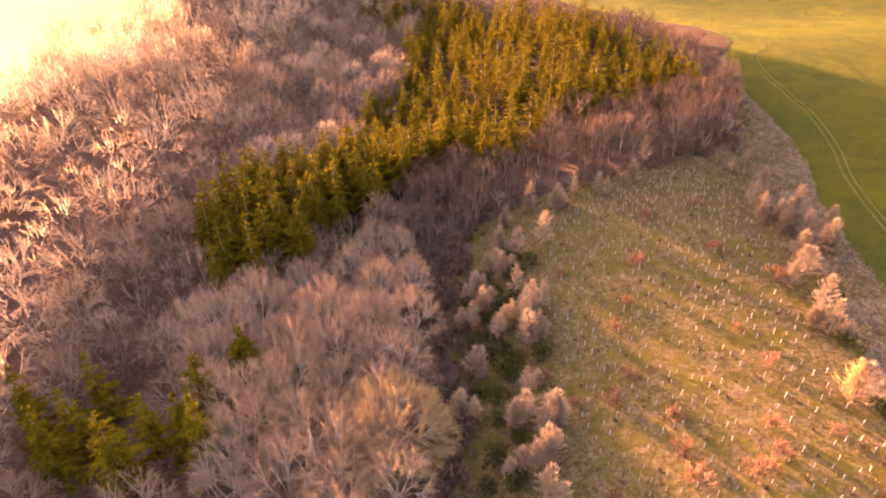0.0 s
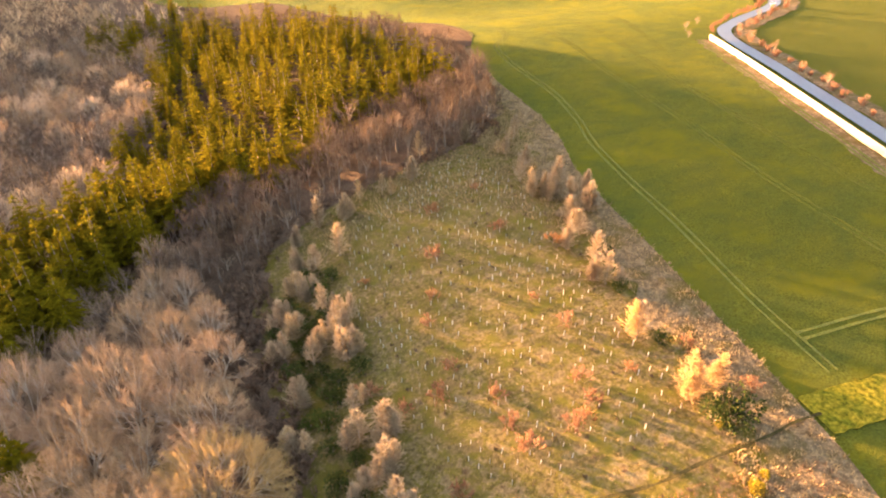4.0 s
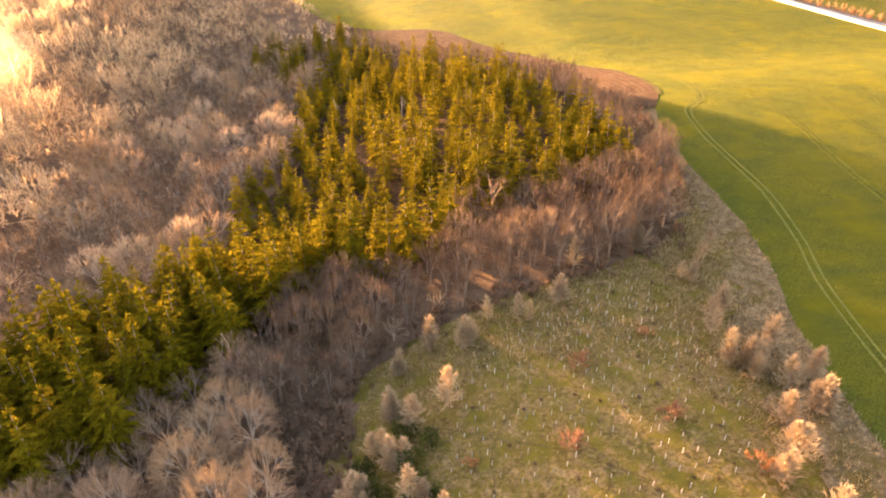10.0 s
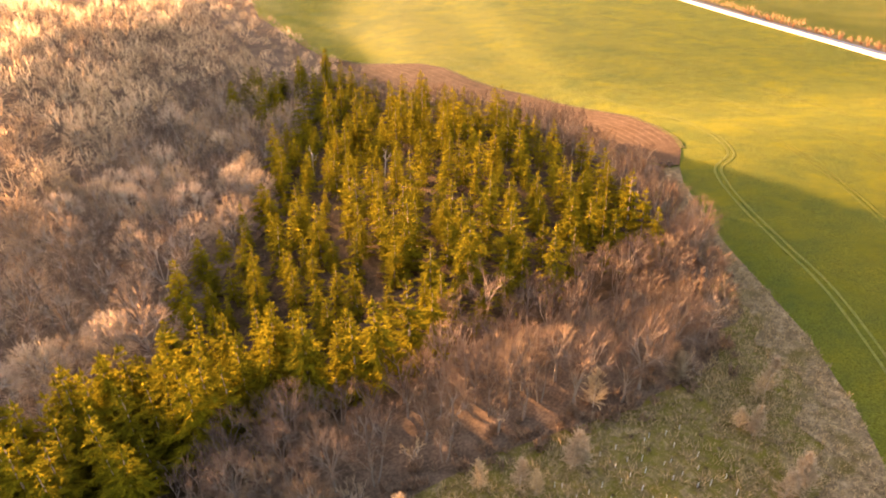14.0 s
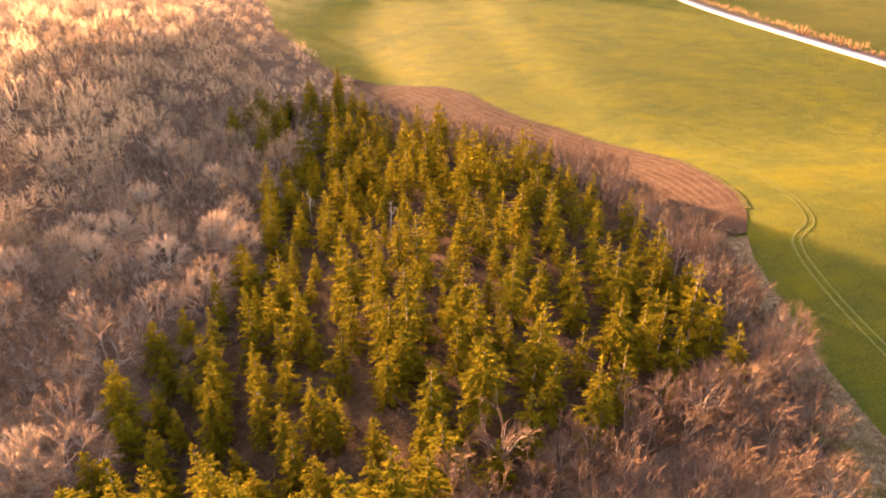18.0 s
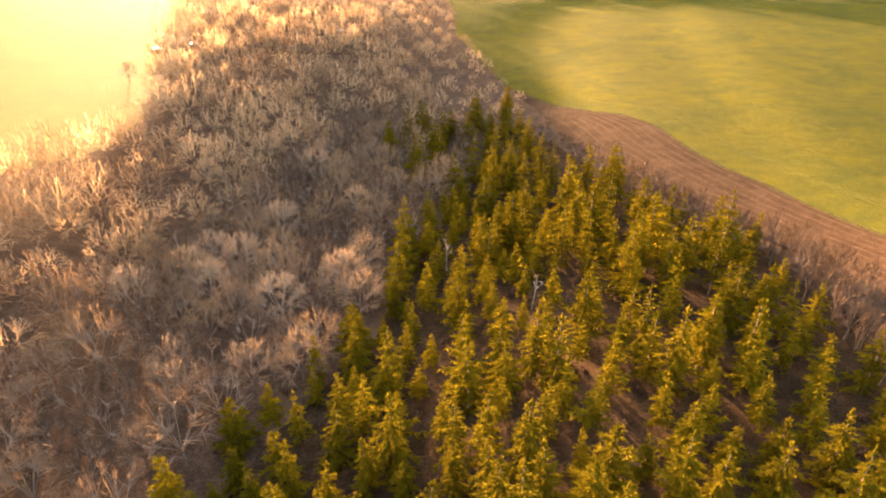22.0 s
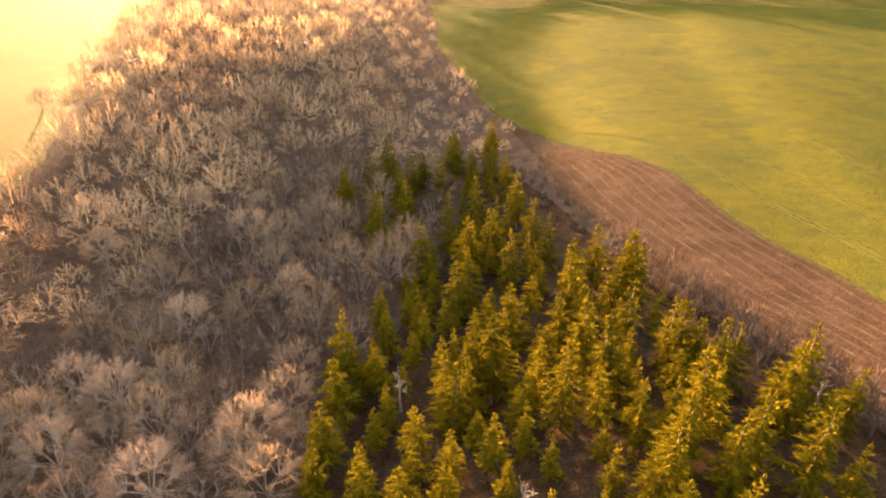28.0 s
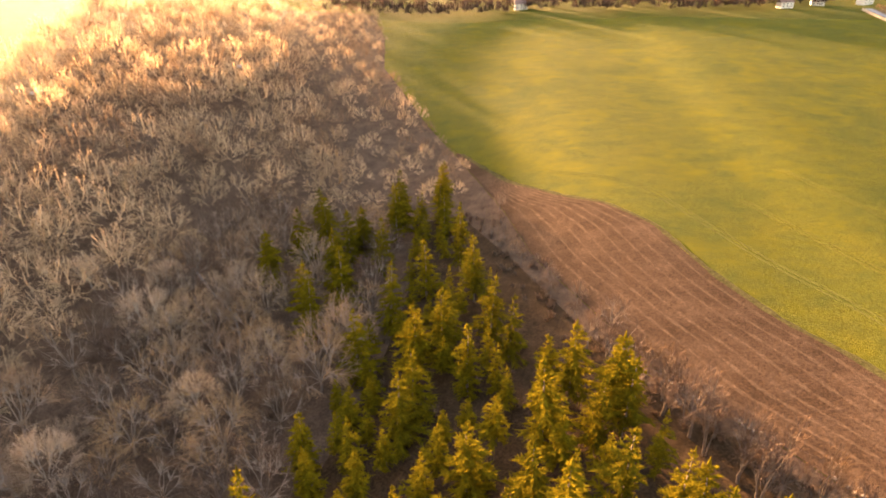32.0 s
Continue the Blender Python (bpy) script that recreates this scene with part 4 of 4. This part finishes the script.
stand([gorse], [(66, 38, 1.0), (69, 39, 0.8), (67, 34, 1.1), (62, 35, 0.8), (70, 49, 0.7)])
scrub = [tree("russet_shrub", bare_meshes(150 + i, 2.4, 4, 4, 3, 6, 0.12, 1.1, 0.035), M_BARE_BARK, M_SCRUB, "low leafless russet shrub", "shrub", "russet shrubs", "crown", "trunk") for i in range(3)]
RUSSETS = [(37, 84), (56, 68), (55, 63), (50, 60), (52, 61), (41, 66), (28, 59), (42, 105), (65, 66), (41, 60), (41, 73), (26, 80), (22, 88), (75, 107), (80, 53), (78, 66), (33, 79), (60, 92), (48, 118), (66, 120), (38, 98), (55, 136), (70, 141), (31, 120), (62, 82)]
stand(scrub, [(x, y, rng.uniform(1.1, 2.0)) for x, y in RUSSETS])


def tube_meshes(seed):
    rng = random.Random(seed)
    sv, sf = [], []
    tube(sv, sf, [(0, 0, -0.02), (0.01, 0, 0.6), (0.02, 0.01, 1.2)], [0.06, 0.055, 0.062], 7)
    sf.append(tuple(range(14, 21)))
    kv, kf = [], []
    tube(kv, kf, [(0.1, 0, -0.2), (0.1, 0, 1.3)], [0.03, 0.025], 4)
    kf.append((4, 5, 6, 7))
    return kv, kf, sv, sf


TUBE_PLOT = [(24, 56), (68, 52), (72, 64), (73, 84), (75, 100), (79, 120), (80, 140), (78, 160), (62, 160), (45, 150), (31, 140), (27, 120), (25, 90)]
tubes = []
for i in range(40):
    for j in range(42):
        x, y = 20 + i * 2.7 * 0.92 - j * 0.5 + 12 + rng.gauss(0, 0.4), 50 + j * 2.75 + i * 0.42 + rng.gauss(0, 0.4)
        if inside(TUBE_PLOT, x, y) and rng.random() < 0.72:
            tubes.append((x, y, rng.uniform(0.85, 1.12)))
tubes.sort(key=lambda s: s[1])
guard = tree("tree_tube", tube_meshes(1), M_STAKE, M_TUBE, "white plastic tree guard on a wooden stake", "tree guard", "tree guards in the clearing", "sleeve", "stake")
stand([guard], [(x, y, s) for x, y, s in tubes[:300]], -0.3)
kv, kf, sv, sf = tube_meshes(1)
if tubes[300:]:
    woods("tree_guards", [([(x, y, z + 0.3) for x, y, z in sv], [t for q in sf[:14] for t in ((q[0], q[1], q[2]), (q[0], q[2], q[3]))])], [(x, y, s) for x, y, s in tubes[300:]], M_TUBE, "further rows of white plastic tree guards", "tree guards")


def tuft_mesh(seed, height, spread, blades):
    r = random.Random(seed)
    v, f = [], []
    for _ in range(blades):
        a, o = r.uniform(0, 6.283), r.uniform(0, 6.283)
        x, y = math.cos(o) * spread * 0.5 * r.random(), math.sin(o) * spread * 0.5 * r.random()
        w = 0.07
        k = len(v)
        h = height * r.uniform(0.5, 1.1)
        v += [(x - w * math.sin(a), y + w * math.cos(a), 0), (x + w * math.sin(a), y - w * math.cos(a), 0), (x + math.cos(a) * spread * r.uniform(0.4, 1), y + math.sin(a) * spread * r.uniform(0.4, 1), h)]
        f.append((k, k + 1, k + 2))
    return v, f


VERGE_PLOT = [(55, 20), (79, 24), (87, 57), (93, 91), (101, 139), (108, 157), (113, 178), (116, 215), (124, 255), (115, 250), (108, 205), (100, 185), (84, 170), (92, 150), (86, 120), (80, 90), (76, 60)]
CLEAR_PLOT = [(10, 40), (60, 25), (76, 60), (80, 90), (86, 120), (92, 150), (84, 168), (45, 161), (25, 157), (12, 146), (8, 110), (8, 70)]
straw = [tuft_mesh(i, 0.55, 0.5, 8) for i in range(4)]
woods("tussock_grass", straw, scatter(VERGE_PLOT, 0.68, 21, [], 0.9, 2.4), M_BLEACHED, "pale dead tussocks along the field edge", "grass")
woods("dry_grass", straw, scatter(CLEAR_PLOT, 1.0, 22, [], 0.6, 1.5), M_STRAW, "dry straw-coloured grass tufts in the clearing", "grass")
woods("green_grass", straw, scatter(CLEAR_PLOT, 2.4, 23, [], 0.7, 1.6), M_GREENBLADE, "green grass tufts in the clearing", "grass")
NORTH_PLOT = [(20, 138), (46, 140), (70, 134), (80, 110), (90, 130), (94, 150), (100, 180), (84, 168), (45, 160), (25, 156)]
woods("pale_tussocks", [tuft_mesh(40 + i, 0.8, 0.8, 11) for i in range(3)], scatter(NORTH_PLOT, 1.15, 26, [], 0.8, 2.0), M_BLEACHED, "pale dead tussocks at the wooded end of the clearing", "grass")
woods("brash", brush, scatter(CLEAR_PLOT, 3.6, 27, [], 0.16, 0.4), M_TWIG_BROWN, "scattered low brown brash and brambles in the grass", "brash")
BRACKEN_PLOT = [(38, 24), (74, 18), (80, 36), (66, 41), (50, 44), (36, 46)]
woods("dead_bracken", [tuft_mesh(30 + i, 0.9, 0.9, 12) for i in range(3)], scatter(BRACKEN_PLOT, 0.95, 24, [], 0.7, 1.4), M_SCRUB, "low orange-brown dead bracken beside the footpath", "bracken")
woods("strip_grass", straw, [(x, y, s) for x, y, s in scatter([(86, 40), (148, 38), (150, 46), (114, 45.5), (90, 47.5)], 1.0, 25, [], 0.8, 1.5)], M_GORSE, "tall yellowish grass of the uncut strip", "grass")


# ---- along the road: scrub, small trees, a car, and the far cottages ----
def box(bm, x0, x1, y0, y1, z0, z1, bevel=0.0):
    made = bmesh.ops.create_cube(bm, size=1.0, matrix=Matrix.Translation(((x0 + x1) / 2, (y0 + y1) / 2, (z0 + z1) / 2)) @ Matrix.Diagonal((x1 - x0, y1 - y0, z1 - z0, 1)))
    if bevel:
        edges = list({e for v in made["verts"] for e in v.link_edges})
        bmesh.ops.bevel(bm, geom=edges, offset=bevel, segments=2, affect="EDGES")


def solid(name, bm, mat, parent, label=""):
    me = bpy.data.meshes.new(name)
    bm.to_mesh(me)
    bm.free()
    me.materials.append(mat)
    return part(name, me, parent, label)


def boxed(name, mat, parent, *args, label=""):
    bm = bmesh.new()
    box(bm, *args)
    return solid(name, bm, mat, parent, label)


def prism(name, mat, parent, w, d, z0, z1, over=0.4):
    """A gabled roof with its ridge along x."""
    x, y = w / 2 + over, d / 2 + over
    v = [(-x, -y, z0), (x, -y, z0), (x, y, z0), (-x, y, z0), (-x, 0, z1), (x, 0, z1)]
    return part(name, mesh_of(name, v, [(0, 1, 5, 4), (2, 3, 4, 5), (1, 2, 5), (3, 0, 4), (3, 2, 1, 0)], mat), parent)


def cottage(x, y, turn, w, d, label):
    top = new("cottage")
    tagged(top, label, "house", "far cottages")
    walls = boxed("wall", M_RENDER, top, -w / 2, w / 2, -d / 2, d / 2, -0.5, 5.2)
    roof = prism("roof", M_ROOF, top, w, d, 5.2, 8.6)
    for cx in (-w * 0.32, w * 0.32):
        boxed("chimney", M_ROOF, roof, cx - 0.45, cx + 0.45, -0.4, 0.4, 7.4, 9.8)
    for side in (-1, 1):
        for zz in (1.0, 3.2):
            for i in range(3):
                cx = (i - 1) * w * 0.3
                yy = side * (d / 2 + 0.02)
                win = boxed("window", M_GLASS, top, cx - 0.55, cx + 0.55, yy - 0.05, yy + 0.05, zz, zz + 1.3)
    boxed("door", M_BARK, top, w * 0.12, w * 0.12 + 0.9, -d / 2 - 0.07, -d / 2, 0, 2.1)
    top.matrix_basis = pose(x, y, float(level(x, y)) + 0.3, 0, 0, turn)


cottage(283, 948, 20, 14, 7, "far cream cottage with a brown tiled roof")
cottage(322, 972, -15, 12, 7, "far cream cottage beside the road end")
cottage(372, 985, 35, 16, 8, "long far cottage with pale walls")
cottage(30, 948, 5, 13, 7, "pale cottage at the far field edge among trees")


def shed(x, y, turn, w, d, h):
    top = new("white_shed")
    tagged(top, "small white farm shed in the sunlit western field", "shed", "white sheds")
    boxed("wall", M_CARPAINT, top, -w / 2, w / 2, -d / 2, d / 2, -0.4, h)
    prism("roof", M_CARPAINT, top, w, d, h, h + 0.25, 0.2)
    top.matrix_basis = pose(x, y, float(level(x, y)), 0, 0, turn)


shed(-246, 566, 10, 7, 4, 0.9)
shed(-231, 586, 70, 7, 3, 0.9)
shed(-147, 662, 80, 4, 3, 1.2)

car = new("car")
tagged(car, "small white car on the country road", "car")
bm = bmesh.new()
box(bm, -2.1, 2.1, -0.85, 0.85, 0.3, 0.95, 0.15)
solid("body", bm, M_CARPAINT, car)
cv = [(-1.5, -0.78, 0.92), (1.1, -0.78, 0.92), (1.1, 0.78, 0.92), (-1.5, 0.78, 0.92), (-1.1, -0.62, 1.45), (0.45, -0.62, 1.45), (0.45, 0.62, 1.45), (-1.1, 0.62, 1.45)]
cabin = part("cabin", mesh_of("cabin", cv, [(0, 1, 5, 4), (1, 2, 6, 5), (2, 3, 7, 6), (3, 0, 4, 7)], M_GLASS), car, "dark glazed cabin")
part("roof", mesh_of("roof", [(-1.1, -0.62, 1.45), (0.45, -0.62, 1.45), (0.45, 0.62, 1.45), (-1.1, 0.62, 1.45), (-1.0, -0.55, 1.5), (0.35, -0.55, 1.5), (0.35, 0.55, 1.5), (-1.0, 0.55, 1.5)],
                     [(4, 5, 6, 7), (0, 1, 5, 4), (1, 2, 6, 5), (2, 3, 7, 6), (3, 0, 4, 7)], M_CARPAINT), car)
for wx in (-1.3, 1.3):
    for wy in (-0.8, 0.8):
        bm = bmesh.new()
        bmesh.ops.create_cone(bm, cap_ends=True, segments=14, radius1=0.32, radius2=0.32, depth=0.2, matrix=pose(wx, wy, 0.32, 90))
        solid("wheel", bm, M_RUBBER, car)
car.matrix_basis = pose(321, 271.6, float(level(321, 271.6)) + 0.46, 0, 0, 22)

road_line = curve_points(ROAD, 4.0)
turns = np.gradient(road_line, axis=0)
side = np.stack([turns[:, 1], -turns[:, 0]], 1) / np.linalg.norm(turns, axis=1)[:, None]
east = [(x + nx * rng.uniform(5.5, 9), y + ny * rng.uniform(5.5, 9), rng.uniform(0.8, 1.5)) for (x, y), (nx, ny) in zip(road_line, side) if 40 < y < 600]
west_bits = [(x - nx * rng.uniform(4.5, 7), y - ny * rng.uniform(4.5, 7), rng.uniform(0.7, 1.3)) for (x, y), (nx, ny) in zip(road_line, side) if 232 < y < 330]
brushy = [bare_meshes(170 + i, 3.2, 3, 3, 3, 4, 0.12, 1.1, 0.07, False)[2:] for i in range(3)]
woods("roadside_scrub", brushy, east[::2] + west_bits, M_SCRUB, "russet leafless scrub along the road", "scrub")
small = [tree("roadside_tree", bare_meshes(180 + i, 7.0, 1, 7, 3, 7, 0.3, 0.9, 0.035), M_BARE_BARK, M_TWIG, "small pale bare tree beside the road", "bare tree", "roadside trees") for i in range(2)]
stand(small, [(x, y, rng.uniform(0.7, 1.1)) for x, y, s in east[6:90:5]] + [(225, 232, 0.7), (234, 244, 0.9), (246, 250, 0.8)])
woods("far_road_hedge", low_bare, [(x + 6, y, rng.uniform(0.35, 0.6)) for (x, y) in road_line[::2] if y > 330], M_TWIG, "hedge of bare trees along the far road", "hedge")
band("road_bank", [(x + 8.5 * nx, y + 8.5 * ny) for (x, y), (nx, ny) in zip(road_line[::4], side[::4]) if y > 20], 4.5, M_VERGE, 0.3, "pale grassy bank beside the road", "verge", jitter=0.4)
band("wall_verge", [(x - 4.6, y) for x, y in WALL_LINE], 3.6, M_VERGE, 0.34, "rough grass strip at the foot of the wall", "verge", jitter=0.6)

# ---- tumbled field wall between the wood and the ploughed strip ----
stone_meshes = []
for i in range(5):
    r = random.Random(200 + i)
    bm = bmesh.new()
    bmesh.ops.create_icosphere(bm, subdivisions=1, radius=0.5)
    for v in bm.verts:
        v.co = Vector((v.co.x * 1.3, v.co.y * 0.9, v.co.z * 0.7)) * r.uniform(0.75, 1.15)
    me = bpy.data.meshes.new("stone")
    bm.to_mesh(me)
    bm.free()
    me.materials.append(M_STONE)
    stone_meshes.append(me)
ruin = new("tumbled_field_wall")
tagged(ruin, "low tumbled dry-stone wall along the wood edge", "wall", kind="structure")
line = curve_points([(x + 0.5, y) for x, y in PLOUGH_W if y > 285 and y < 480], 1.0)
r = random.Random(31)
for i, (x, y) in enumerate(line[::1]):
    if (i // 9) % 4 == 3 or y > 400:
        continue
    s = part("stone", stone_meshes[r.randrange(5)], ruin)
    s.matrix_basis = pose(x + r.uniform(-0.35, 0.35), y + r.uniform(-0.3, 0.3), float(level(x, y)) + 0.3 + r.uniform(0, 0.25), r.uniform(-15, 15), r.uniform(-15, 15), r.uniform(0, 180)) @ Matrix.Scale(r.uniform(0.45, 0.95), 4)
